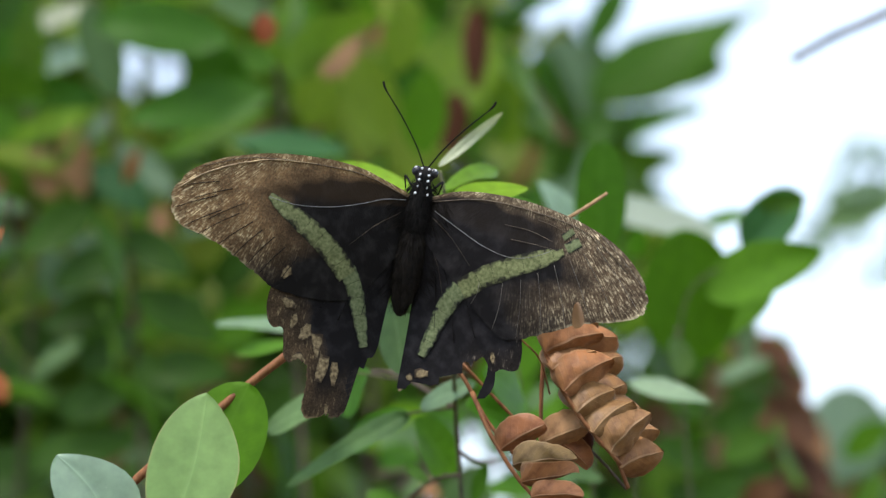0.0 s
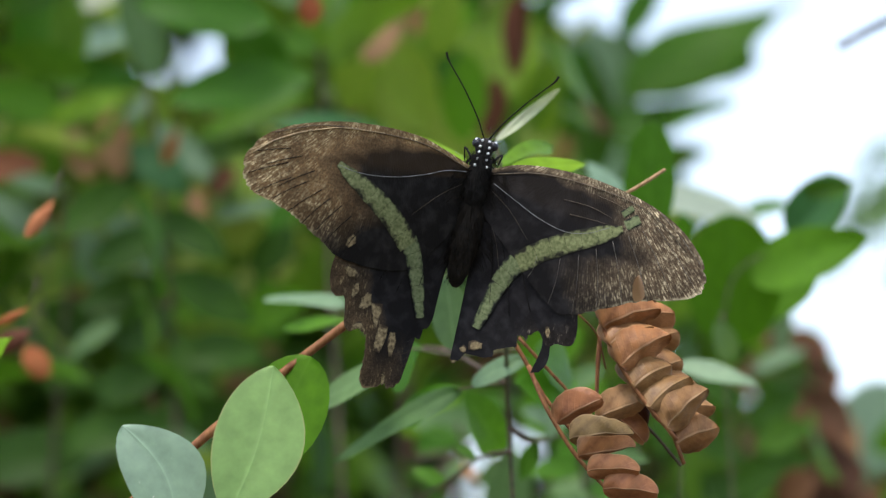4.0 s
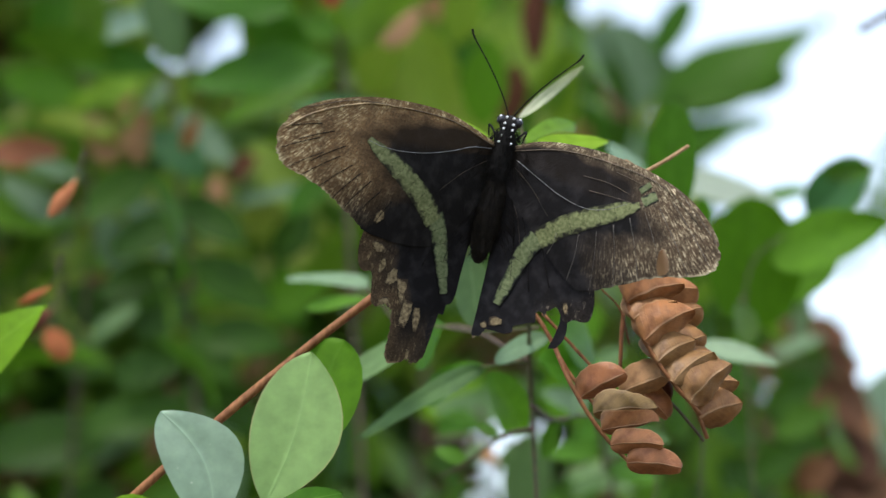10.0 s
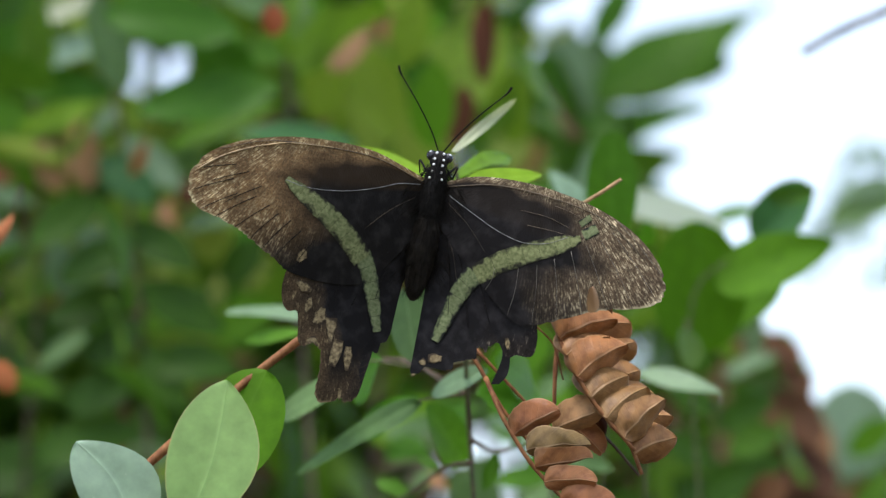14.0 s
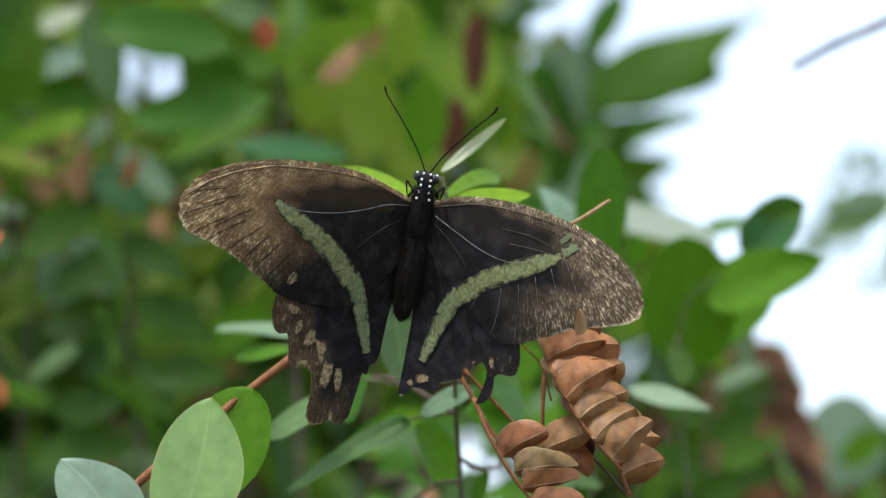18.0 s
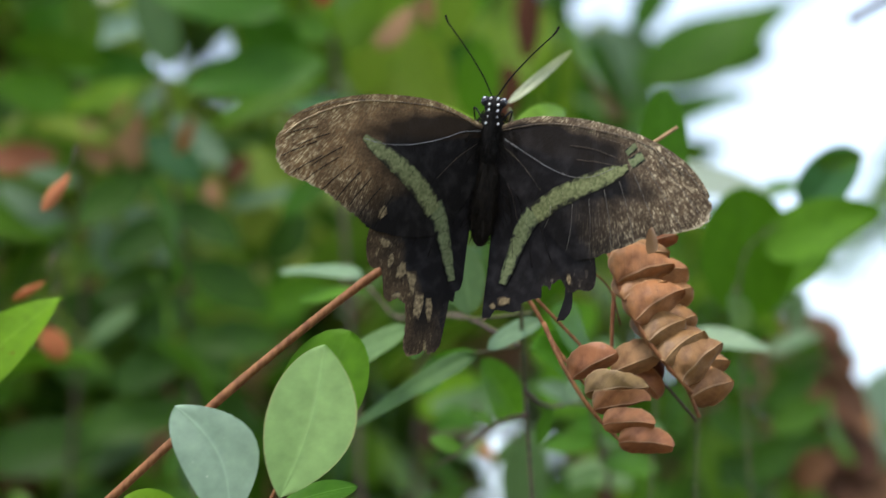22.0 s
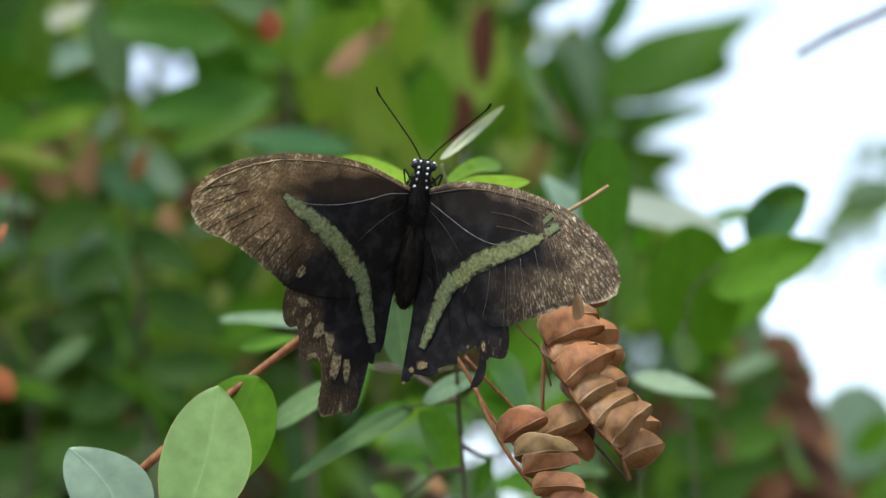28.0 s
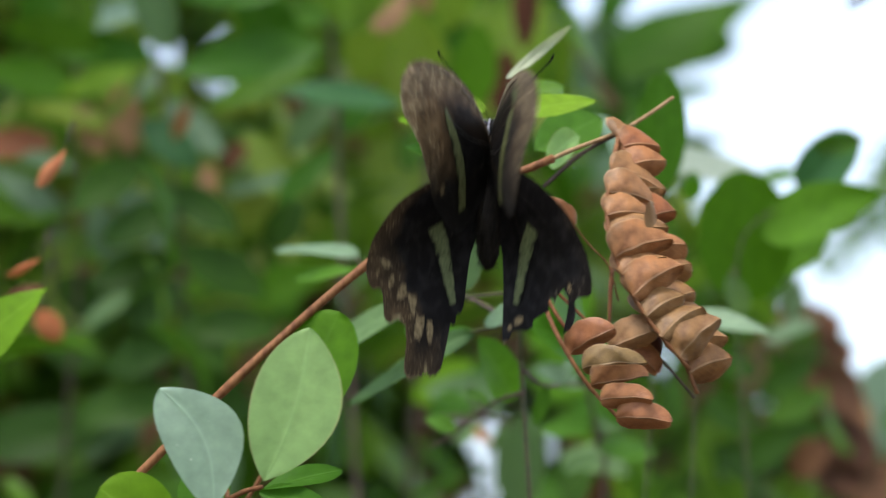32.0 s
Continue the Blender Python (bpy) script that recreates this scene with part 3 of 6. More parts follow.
# ---------------------------------------------------------------- blurred sprigs between the shrubs and the branch
def sprig(name, label, points, r0, r1, mat=None):
    p = points[0]
    foot = (p[0] + 0.12 * math.sin(p[0] * 90), p[1] + 0.1, 0)
    ob = thing(name, foot, label, "sprig", "leafy sprigs of the shrub")
    stem(ob, rooted(points, foot), r0, r1, mat or SHOOT)
    return ob


distant = shrub("distant_shrub", (1.55, 6.0, 0), "hazy green shrub far off below the sky", 4, 0.25, 2.62, 51)
crown(distant, FOLIAGE, scatter(900, (0.56, 1.6), (5.6, 6.6), (2.655, 2.73), 52, lambda p: p[2] < 2.69 + 0.04 * math.sin(p[0] * 41)), 0.04, 53)

# spray of big leaves against the sky
s = sky_spray = sprig("leafy_sprig", "blurred green spray of large pointed leaves against the sky", [(0.0498, 2.4562, 2.0271), (0.0713, 2.4524, 2.0482), (0.0927, 2.4495, 2.0640), (0.1106, 2.4463, 2.0816), (0.1321, 2.4428, 2.1010)], 0.0014, 0.0007)
leaf(s, (0.1070, 2.4465, 2.0806), (0.2098, 2.4229, 2.1431), 0.0501, GREEN, a=0.6, b=0.6, bow=0.004, wave=0.08, nick=0.08, facing=(0, -1, 0.8))
leaf(s, (0.1053, 2.4476, 2.0746), (0.1866, 2.4288, 2.1105), 0.0372, GREEN, a=0.5, b=0.6, wave=0.08, nick=0.06, facing=(0, -1, 0.8))
leaf(s, (0.0849, 2.4322, 2.0470), (0.1756, 2.4147, 2.0758), 0.0390, GREEN, a=0.55, b=0.6, wave=0.06, nick=0.05, facing=(0, -1, 0.8))
leaf(s, (0.1223, 2.4655, 2.0876), (0.1691, 2.4515, 2.0974), 0.0144, SAGE, a=0.5, b=0.6)
leaf(s, (0.0802, 2.4533, 2.0429), (0.1314, 2.4376, 2.0615), 0.0250, GREEN, a=0.5, b=0.5)
leaf(s, (0.0578, 2.4132, 2.0402), (0.0786, 2.3907, 2.0982), 0.0422, GREEN, a=0.5, b=0.6, wave=0.06, facing=(0.2, -1, 0.4))
leaf(s, (0.1306, 2.4724, 2.1634), (0.1075, 2.4672, 2.1242), 0.0218, GREEN, a=0.55, b=0.5)
leaf(s, (0.1095, 2.4788, 2.1277), (0.1173, 2.4708, 2.1036), 0.0145, DULL)

s = sprig("leafy_sprig", "high sprig of small leaves at the sky's edge", [(0.0328, 2.2443, 2.0765), (0.0460, 2.2420, 2.0895), (0.0657, 2.2391, 2.1056)], 0.0010, 0.0005)
leaf(s, (0.0887, 2.2393, 2.1040), (0.0441, 2.2301, 2.0879), 0.0112, GREEN)
leaf(s, (0.0739, 2.2396, 2.1024), (0.0392, 2.2311, 2.0821), 0.0066, PALE_UNDER, facing=(0, -1, 0.8))
leaf(s, (0.0394, 2.2460, 2.0668), (0.0474, 2.2303, 2.0866), 0.0165, GREEN)
leaf(s, (0.0476, 2.2598, 1.9890), (0.0653, 2.2434, 2.0125), 0.0197, DRY)
leaf(s, (0.0328, 2.2581, 1.9987), (0.0457, 2.2394, 2.0351), 0.0230, FRESH)

s = sprig("leafy_sprig", "shaded sprig with a large round bluish leaf", [(0.0825, 2.5764, 2.0173), (0.0861, 2.5705, 2.0506), (0.0916, 2.5650, 2.0820)], 0.0011, 0.0006)
leaf(s, (0.0916, 2.5647, 2.0838), (0.1027, 2.5533, 2.1481), 0.0618, SAGE, a=0.5, b=0.5, facing=(0.1, -1, 0.1))
leaf(s, (0.0822, 2.3575, 1.9920), (0.0960, 2.3386, 2.0296), 0.0254, GLAUCOUS, a=0.5, b=0.5, facing=(0, -1, 0.8))
leaf(s, (0.0787, 2.3545, 2.0089), (0.0544, 2.3458, 1.9897), 0.0206, GREEN)

# leaf group beside the sky
s = sprig("leafy_sprig", "green sprig with broad leaves and a curled dark leaf", [(0.0840, 1.2301, 1.7244), (0.0831, 1.2273, 1.7402), (0.0866, 1.2242, 1.7576), (0.1017, 1.2223, 1.7681)], 0.0006, 0.0003)
leaf(s, (0.0911, 1.2242, 1.7576), (0.1261, 1.2100, 1.7684), 0.0195, DEEP, facing=(0.1, -1, 0.2), fold=0.2, a=0.55, b=0.85)
leaf(s, (0.0879, 1.2379, 1.7373), (0.0853, 1.2190, 1.7754), 0.0300, DEEP, a=0.5, b=0.5, facing=(-0.1, -1, 0.3))
leaf(s, (0.0885, 1.2655, 1.7535), (0.1140, 1.2519, 1.7614), 0.0174, DEEP, a=0.6, b=0.6)
leaf(s, (0.1071, 1.2515, 1.7748), (0.1223, 1.2365, 1.7907), 0.0182, TEAL_LEAF, facing=(-0.3, -1, 0.2), a=0.45, b=0.42, fold=0.4)
leaf(s, (0.1102, 1.2392, 1.7872), (0.1213, 1.2191, 1.7855), 0.0065, DARK, a=0.45, b=0.4, fold=0.4, facing=(0, -1, -0.2))
leaf(s, (0.1082, 1.3984, 1.8055), (0.0706, 1.3843, 1.8173), 0.0195, WHITISH, a=0.6, b=0.5, facing=(0, -1, 0.8))
leaf(s, (0.1153, 1.5745, 1.8434), (0.1333, 1.5620, 1.8450), 0.0078, GREEN)
leaf(s, (0.1730, 1.6731, 1.8592), (0.2032, 1.6587, 1.8713), 0.0136, DULL)
leaf(s, (0.1778, 1.6710, 1.8712), (0.2007, 1.6581, 1.8744), 0.0088, SAGE)
leaf(s, (0.0731, 1.2814, 1.7786), (0.0724, 1.2682, 1.7847), 0.0074, GREEN)
leaf(s, (0.0844, 1.2090, 1.7285), (0.0793, 1.1954, 1.7370), 0.0087, DULL, a=0.5, b=0.5)
leaf(s, (0.0998, 1.3445, 1.7661), (0.1134, 1.3313, 1.7718), 0.0090, SAGE, a=0.5, b=0.5)
leaf(s, (0.0939, 1.3459, 1.7584), (0.1105, 1.3331, 1.7613), 0.0070, DARK)

s = sprig("leafy_sprig", "upright sprig with an oval green leaf", [(0.0544, 1.1164, 1.7362), (0.0547, 1.1141, 1.7489), (0.0544, 1.1124, 1.7585)], 0.0005, 0.0003)
leaf(s, (0.0532, 1.1141, 1.7489), (0.0538, 1.0966, 1.7789), 0.0149, GREEN, a=0.55, b=0.5)
leaf(s, (0.0542, 1.1538, 1.7542), (0.0388, 1.1377, 1.7766), 0.0134, GLAUCOUS, a=0.6, b=0.6, facing=(0, -1, 0.8))

s = sprig("leafy_sprig", "sprig with a pale narrow leaf near dead leaves", [(0.0621, 1.0944, 1.6879), (0.0605, 1.0922, 1.7003), (0.0602, 1.0906, 1.7096)], 0.0005, 0.0002)
leaf(s, (0.0599, 1.0906, 1.7096), (0.0823, 1.0793, 1.7041), 0.0072, SAGE, a=0.55, b=0.6, facing=(0, -1, 0.9), nick=0.05)

s = sprig("leafy_sprig", "sprig with large bluish round leaves and a yellow-green leaf", [(0.2313, 2.0981, 1.7526), (0.2283, 2.0928, 1.7822), (0.2277, 2.0894, 1.8014)], 0.0009, 0.0005)
leaf(s, (0.2238, 2.0902, 1.7970), (0.2270, 2.0696, 1.8444), 0.0451, GLAUCOUS, a=0.5, b=0.5, facing=(0, -1, 0.4))
leaf(s, (0.2185, 2.0382, 1.8041), (0.2406, 2.0232, 1.8199), 0.0176, FRESH)
leaf(s, (0.2133, 2.0929, 1.7822), (0.2390, 2.0775, 1.8000), 0.0138, SAGE)

s = sprig("leafy_sprig", "low sprig with dull leaves, its shadowed ones coloured dark", [(0.1292, 1.6989, 1.7143), (0.1267, 1.6930, 1.7479), (0.1243, 1.6879, 1.7766), (0.1316, 1.6836, 1.8006)], 0.0007, 0.0004, BARK)
leaf(s, (0.1280, 1.6847, 1.7946), (0.1488, 1.6711, 1.8024), 0.0117, SAGE, facing=(0, -1, 0.8))
# the sprig's shadow is put into the dark colour of these leaves
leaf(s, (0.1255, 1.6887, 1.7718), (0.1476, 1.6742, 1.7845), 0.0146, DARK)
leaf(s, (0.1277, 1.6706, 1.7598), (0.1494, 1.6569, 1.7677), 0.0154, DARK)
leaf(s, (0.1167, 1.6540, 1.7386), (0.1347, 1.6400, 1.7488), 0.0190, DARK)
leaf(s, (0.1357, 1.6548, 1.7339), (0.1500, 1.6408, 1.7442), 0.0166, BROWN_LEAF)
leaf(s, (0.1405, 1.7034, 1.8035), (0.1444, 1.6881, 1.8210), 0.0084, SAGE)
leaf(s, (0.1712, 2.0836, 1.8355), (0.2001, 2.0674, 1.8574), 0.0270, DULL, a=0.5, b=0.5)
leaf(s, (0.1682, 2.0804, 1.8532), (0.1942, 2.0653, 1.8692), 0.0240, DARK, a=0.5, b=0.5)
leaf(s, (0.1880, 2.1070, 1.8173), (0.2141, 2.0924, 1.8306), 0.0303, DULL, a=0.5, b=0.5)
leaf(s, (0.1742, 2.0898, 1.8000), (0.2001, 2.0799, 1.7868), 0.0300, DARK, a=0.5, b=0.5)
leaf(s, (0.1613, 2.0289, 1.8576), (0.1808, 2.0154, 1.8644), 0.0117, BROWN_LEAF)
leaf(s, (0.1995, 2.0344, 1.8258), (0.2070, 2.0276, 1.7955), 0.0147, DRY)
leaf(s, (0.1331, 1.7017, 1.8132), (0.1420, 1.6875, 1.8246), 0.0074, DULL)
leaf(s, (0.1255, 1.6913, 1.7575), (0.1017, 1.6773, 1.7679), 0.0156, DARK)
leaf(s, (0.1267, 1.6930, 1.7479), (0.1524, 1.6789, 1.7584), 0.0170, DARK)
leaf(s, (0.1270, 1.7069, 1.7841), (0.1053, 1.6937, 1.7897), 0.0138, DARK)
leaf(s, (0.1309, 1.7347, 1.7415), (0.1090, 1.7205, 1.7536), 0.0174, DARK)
leaf(s, (0.1272, 1.7236, 1.8040), (0.1140, 1.7105, 1.8095), 0.0124, GREEN)

s = sprig("leafy_sprig", "low sprig with pale and dull round leaves below the branch", [(0.0177, 1.5023, 1.6695), (0.0185, 1.4988, 1.6907), (0.0176, 1.4952, 1.7119), (0.0190, 1.4899, 1.7436), (0.0184, 1.4867, 1.7627)], 0.0007, 0.0003, BARK)
leaf(s, (0.0184, 1.4970, 1.7013), (0.0209, 1.4795, 1.7336), 0.0193, DULL, a=0.5, b=0.5, facing=(0, -1, 0.6))
leaf(s, (0.0350, 1.5140, 1.7230), (0.0670, 1.5030, 1.7199), 0.0174, DULL, a=0.55, b=0.5, facing=(0, -1, 0.8))
leaf(s, (0.0204, 1.5351, 1.7165), (0.0356, 1.5256, 1.7024), 0.0154, GREEN)
leaf(s, (0.0168, 1.4895, 1.7457), (-0.0154, 1.4770, 1.7436), 0.0129, DULL, a=0.5, b=0.6)
leaf(s, (-0.0151, 1.5105, 1.7373), (0.0170, 1.4960, 1.7553), 0.0161, GREEN, a=0.5, b=0.6)
leaf(s, (-0.0217, 1.5490, 1.7490), (0.0002, 1.5349, 1.7630), 0.0156, BRIGHT)
leaf(s, (0.0242, 1.4500, 1.7403), (0.0527, 1.4363, 1.7534), 0.0230, DEEP, a=0.5, b=0.5)
leaf(s, (0.0225, 1.4670, 1.7597), (0.0450, 1.4524, 1.7769), 0.0191, DEEP, a=0.5, b=0.5)
leaf(s, (0.0386, 1.5516, 1.7411), (0.0602, 1.5383, 1.7507), 0.0134, GREEN)
leaf(s, (-0.0212, 1.5970, 1.7047), (-0.0396, 1.5820, 1.7189), 0.0137, DARK)
for base, end in (((-0.0156, 1.3917, 1.7196), (0.0165, 1.3925, 1.7191)), ((0.0003, 1.3901, 1.7317), (0.0076, 1.3942, 1.7081)), ((-0.0075, 1.3929, 1.7138), (0.0144, 1.3910, 1.7280))):
    stem(s, [base, Vector(base).lerp(Vector(end), 0.5) + Vector((0, 0, 0.002)), end], 0.0009, 0.0005, BARK, "side_twig")
leaf(s, (-0.0016, 1.3922, 1.7188), (0.0073, 1.3814, 1.7116), 0.0048, TAN_LEAF)
leaf(s, (0.0044, 1.3921, 1.7199), (-0.0047, 1.3812, 1.7114), 0.0052, DULL)
leaf(s, (0.0006, 1.4106, 1.7305), (-0.0106, 1.3981, 1.7307), 0.0053, GREEN)
leaf(s, (0.0084, 1.3919, 1.7220), (0.0120, 1.3784, 1.7302), 0.0044, SAGE)
leaf(s, (0.0079, 1.4137, 1.7125), (0.0146, 1.4003, 1.7211), 0.0053, DULL)
leaf(s, (0.0523, 1.5574, 1.7082), (0.0494, 1.5432, 1.7200), 0.0134, CHESTNUT)

# big leaves of the shrub beside the dark upright stem
s = sprig("leafy_sprig", "shrub sprig with large pale leaves, its shadowed ones coloured dark", [(-0.1238, 1.6792, 1.8295), (-0.1267, 1.6741, 1.8582), (-0.1306, 1.6673, 1.8965), (-0.1364, 1.6614, 1.9301), (-0.1403, 1.6572, 1.9540), (-0.1417, 1.6546, 1.9684)], 0.0015, 0.0007, BARK)
leaf(s, (-0.1371, 1.6566, 1.9569), (-0.1707, 1.6472, 1.9422), 0.0112, CREAM_LEAF, facing=(0, -1, 0.8))
leaf(s, (-0.1347, 1.6601, 1.9373), (-0.1658, 1.6497, 1.9279), 0.0190, GLAUCOUS, facing=(0, -1, 0.8), a=0.55, b=0.5)
leaf(s, (-0.1917, 1.6830, 1.9237), (-0.1720, 1.6642, 1.9608), 0.0234, GREEN)
leaf(s, (-0.1347, 1.6641, 1.9145), (-0.1820, 1.6510, 1.9208), 0.0185, GREEN)
leaf(s, (-0.1391, 1.6454, 1.9055), (-0.1727, 1.6355, 1.8936), 0.0125, BRIGHT)
leaf(s, (-0.1889, 1.7069, 1.9035), (-0.1580, 1.6965, 1.8925), 0.0139, YELLOW_LEAF, facing=(0, -1, 0.8))
leaf(s, (-0.1511, 1.6852, 1.9103), (-0.1463, 1.6791, 1.8760), 0.0157, TAN_LEAF, curl=0.5)
leaf(s, (-0.1408, 1.6688, 1.8882), (-0.1156, 1.6602, 1.8675), 0.0180, TEAL_LEAF)
leaf(s, (-0.1338, 1.6843, 1.9151), (-0.1439, 1.6752, 1.8982), 0.0084, SAGE, facing=(0, -1, 0.8))
leaf(s, (-0.1329, 1.7065, 1.9047), (-0.1073, 1.6986, 1.8803), 0.0149, SAGE)
leaf(s, (-0.1232, 1.6310, 1.8721), (-0.1171, 1.6168, 1.8837), 0.0062, RUST)
# from here down the shrub's shade is painted as dark leaves
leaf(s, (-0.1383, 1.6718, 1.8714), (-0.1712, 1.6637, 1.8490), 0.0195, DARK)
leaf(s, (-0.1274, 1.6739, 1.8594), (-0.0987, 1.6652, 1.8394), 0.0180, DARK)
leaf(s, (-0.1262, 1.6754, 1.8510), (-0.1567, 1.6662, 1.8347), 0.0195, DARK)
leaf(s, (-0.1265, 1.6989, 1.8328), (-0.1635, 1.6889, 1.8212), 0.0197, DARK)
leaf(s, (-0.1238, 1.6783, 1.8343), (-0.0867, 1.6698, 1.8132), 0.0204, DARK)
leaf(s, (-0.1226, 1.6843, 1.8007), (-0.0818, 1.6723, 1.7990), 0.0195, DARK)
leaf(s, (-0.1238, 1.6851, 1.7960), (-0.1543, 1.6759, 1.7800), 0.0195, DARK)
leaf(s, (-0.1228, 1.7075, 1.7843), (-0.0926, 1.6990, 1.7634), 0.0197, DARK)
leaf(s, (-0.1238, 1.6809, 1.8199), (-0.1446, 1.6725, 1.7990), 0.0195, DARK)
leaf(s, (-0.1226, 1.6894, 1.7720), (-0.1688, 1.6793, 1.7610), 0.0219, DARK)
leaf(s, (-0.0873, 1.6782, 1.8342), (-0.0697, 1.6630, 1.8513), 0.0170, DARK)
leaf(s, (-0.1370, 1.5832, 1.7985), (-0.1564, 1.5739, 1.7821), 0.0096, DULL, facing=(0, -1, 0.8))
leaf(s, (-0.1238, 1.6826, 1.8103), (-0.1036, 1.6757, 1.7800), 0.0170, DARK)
leaf(s, (-0.1156, 1.7309, 1.8814), (-0.1148, 1.7224, 1.8607), 0.0091, DRY)

s = sprig("leafy_sprig", "shrub sprig with broad overlapping leaves round a gap", [(-0.0506, 1.5271, 1.8267), (-0.0511, 1.5225, 1.8529), (-0.0537, 1.5171, 1.8835), (-0.0546, 1.5132, 1.9054), (-0.0532, 1.5089, 1.9294)], 0.0013, 0.0009, BARK)
leaf(s, (-0.1260, 1.5119, 1.9137), (-0.0733, 1.5010, 1.9057), 0.0222, GREEN, a=0.55, b=0.6)
leaf(s, (-0.0692, 1.5371, 1.8856), (-0.0905, 1.5207, 1.9094), 0.0216, GREEN, a=0.5, b=0.5)
leaf(s, (-0.1335, 1.5594, 1.9326), (-0.1219, 1.5540, 1.8939), 0.0174, DULL, a=0.5, b=0.5)
leaf(s, (-0.0573, 1.5167, 1.8857), (-0.1129, 1.5066, 1.8749), 0.0204, GREEN, a=0.55, b=0.7)
leaf(s, (-0.0557, 1.5634, 1.9089), (-0.0894, 1.5513, 1.9085), 0.0137, GREEN, a=0.5, b=0.5)
leaf(s, (-0.0561, 1.5472, 1.8855), (-0.1051, 1.5383, 1.8675), 0.0136, FRESH, facing=(0, -1, 0.8))
leaf(s, (-0.0253, 1.4717, 1.8527), (-0.0709, 1.4588, 1.8573), 0.0133, TEAL_LEAF, facing=(0, -1, 0.8), a=0.5, b=0.6)
leaf(s, (-0.0550, 1.5409, 1.9211), (-0.0804, 1.5277, 1.9272), 0.0136, DULL)
leaf(s, (-0.0546, 1.5688, 1.8785), (-0.0723, 1.5610, 1.8536), 0.0137, DULL)
leaf(s, (-0.0553, 1.5912, 1.8666), (-0.0364, 1.5765, 1.8801), 0.0139, GREEN)
leaf(s, (-0.0564, 1.5620, 1.9168), (-0.0382, 1.5486, 1.9230), 0.0092, FRESH)
leaf(s, (-0.0541, 1.5924, 1.8597), (-0.0779, 1.5843, 1.8371), 0.0130, GREEN)

s = sprig("leafy_sprig", "yellowish sprig with tall narrow leaves and dead brown ones", [(-0.0184, 1.8223, 1.8800), (-0.0210, 1.8167, 1.9113), (-0.0231, 1.8112, 1.9425), (-0.0263, 1.8057, 1.9738), (-0.0249, 1.8001, 2.0051)], 0.0019, 0.0011, BARK)
leaf(s, (-0.0448, 1.5877, 1.8860), (-0.0364, 1.5695, 1.9197), 0.0213, YELLOW_LEAF, facing=(0, -1, 0.8))
leaf(s, (-0.0137, 1.6086, 1.8820), (-0.0248, 1.5900, 1.9186), 0.0244, YELLOW_LEAF, facing=(0, -1, 0.8))
leaf(s, (0.0015, 1.5700, 1.8705), (0.0038, 1.5521, 1.9028), 0.0192, FRESH, facing=(0, -1, 0.8))
leaf(s, (-0.0092, 1.6228, 1.9164), (-0.0032, 1.6053, 1.9463), 0.0190, YELLOW_LEAF, facing=(0, -1, 0.8))
leaf(s, (-0.0271, 1.5611, 1.9213), (-0.0369, 1.5526, 1.9006), 0.0160, TAN_LEAF, curl=0.4)
leaf(s, (-0.0289, 1.8043, 1.9816), (-0.0440, 1.7970, 1.9543), 0.0206, TAN_LEAF, curl=0.5)
leaf(s, (-0.0506, 1.7790, 1.9529), (-0.0476, 1.7722, 1.9222), 0.0135, CHESTNUT, curl=0.5)
leaf(s, (-0.0422, 1.8140, 1.9269), (-0.0345, 1.7963, 1.9581), 0.0116, YELLOW_LEAF)
leaf(s, (-0.0210, 1.8163, 1.9139), (-0.0314, 1.7977, 1.9504), 0.0196, YELLOW_LEAF, facing=(0, -1, 0.8))
leaf(s, (-0.0051, 1.8176, 1.9060), (-0.0019, 1.7990, 1.9426), 0.0212, YELLOW_LEAF, facing=(0, -1, 0.8))
leaf(s, (-0.0536, 1.8312, 2.0019), (-0.0493, 1.8256, 1.9648), 0.0167, FRESH, facing=(0, -1, 0.8))
leaf(s, (-0.0211, 1.8182, 1.9604), (0.0081, 1.8013, 1.9864), 0.0202, FRESH, facing=(0, -1, 0.8))
leaf(s, (-0.0232, 1.8210, 1.9447), (0.0002, 1.8055, 1.9629), 0.0160, GREEN)
leaf(s, (-0.0238, 1.8136, 1.9866), (-0.0051, 1.7995, 1.9968), 0.0160, YELLOW_LEAF)
leaf(s, (0.0273, 1.8638, 1.9317), (0.0191, 1.8454, 1.9665), 0.0190, FRESH, facing=(0, -1, 0.8))
leaf(s, (0.0110, 1.8657, 1.9210), (0.0083, 1.8483, 1.9506), 0.0163, YELLOW_LEAF)
leaf(s, (-0.0186, 1.8316, 1.9992), (-0.0185, 1.8237, 1.9753), 0.0134, DRY)

# shaded shrub leaves at the open edge
s = sprig("leafy_sprig", "shaded sprig with dull round leaves and a dead brown leaf", [(-0.1808, 1.7496, 1.6892), (-0.1788, 1.7414, 1.7386), (-0.1744, 1.7316, 1.7979), (-0.1701, 1.7209, 1.8622), (-0.1732, 1.7109, 1.9214)], 0.0013, 0.0008, BARK)
leaf(s, (-0.1717, 1.7155, 1.8943), (-0.1931, 1.7015, 1.9026), 0.0110, YELLOW_LEAF, facing=(0, -1, 0.8))
leaf(s, (-0.1697, 1.7041, 1.9021), (-0.1598, 1.6960, 1.8790), 0.0149, TAN_LEAF, curl=0.5)
leaf(s, (-0.1856, 1.7455, 1.8952), (-0.2224, 1.7334, 1.8897), 0.0153, DRY)
leaf(s, (-0.1736, 1.7282, 1.8789), (-0.1976, 1.7149, 1.8824), 0.0126, SAGE, facing=(0, -1, 0.8))
leaf(s, (-0.1759, 1.7315, 1.8590), (-0.2250, 1.7170, 1.8660), 0.0201, FRESH)
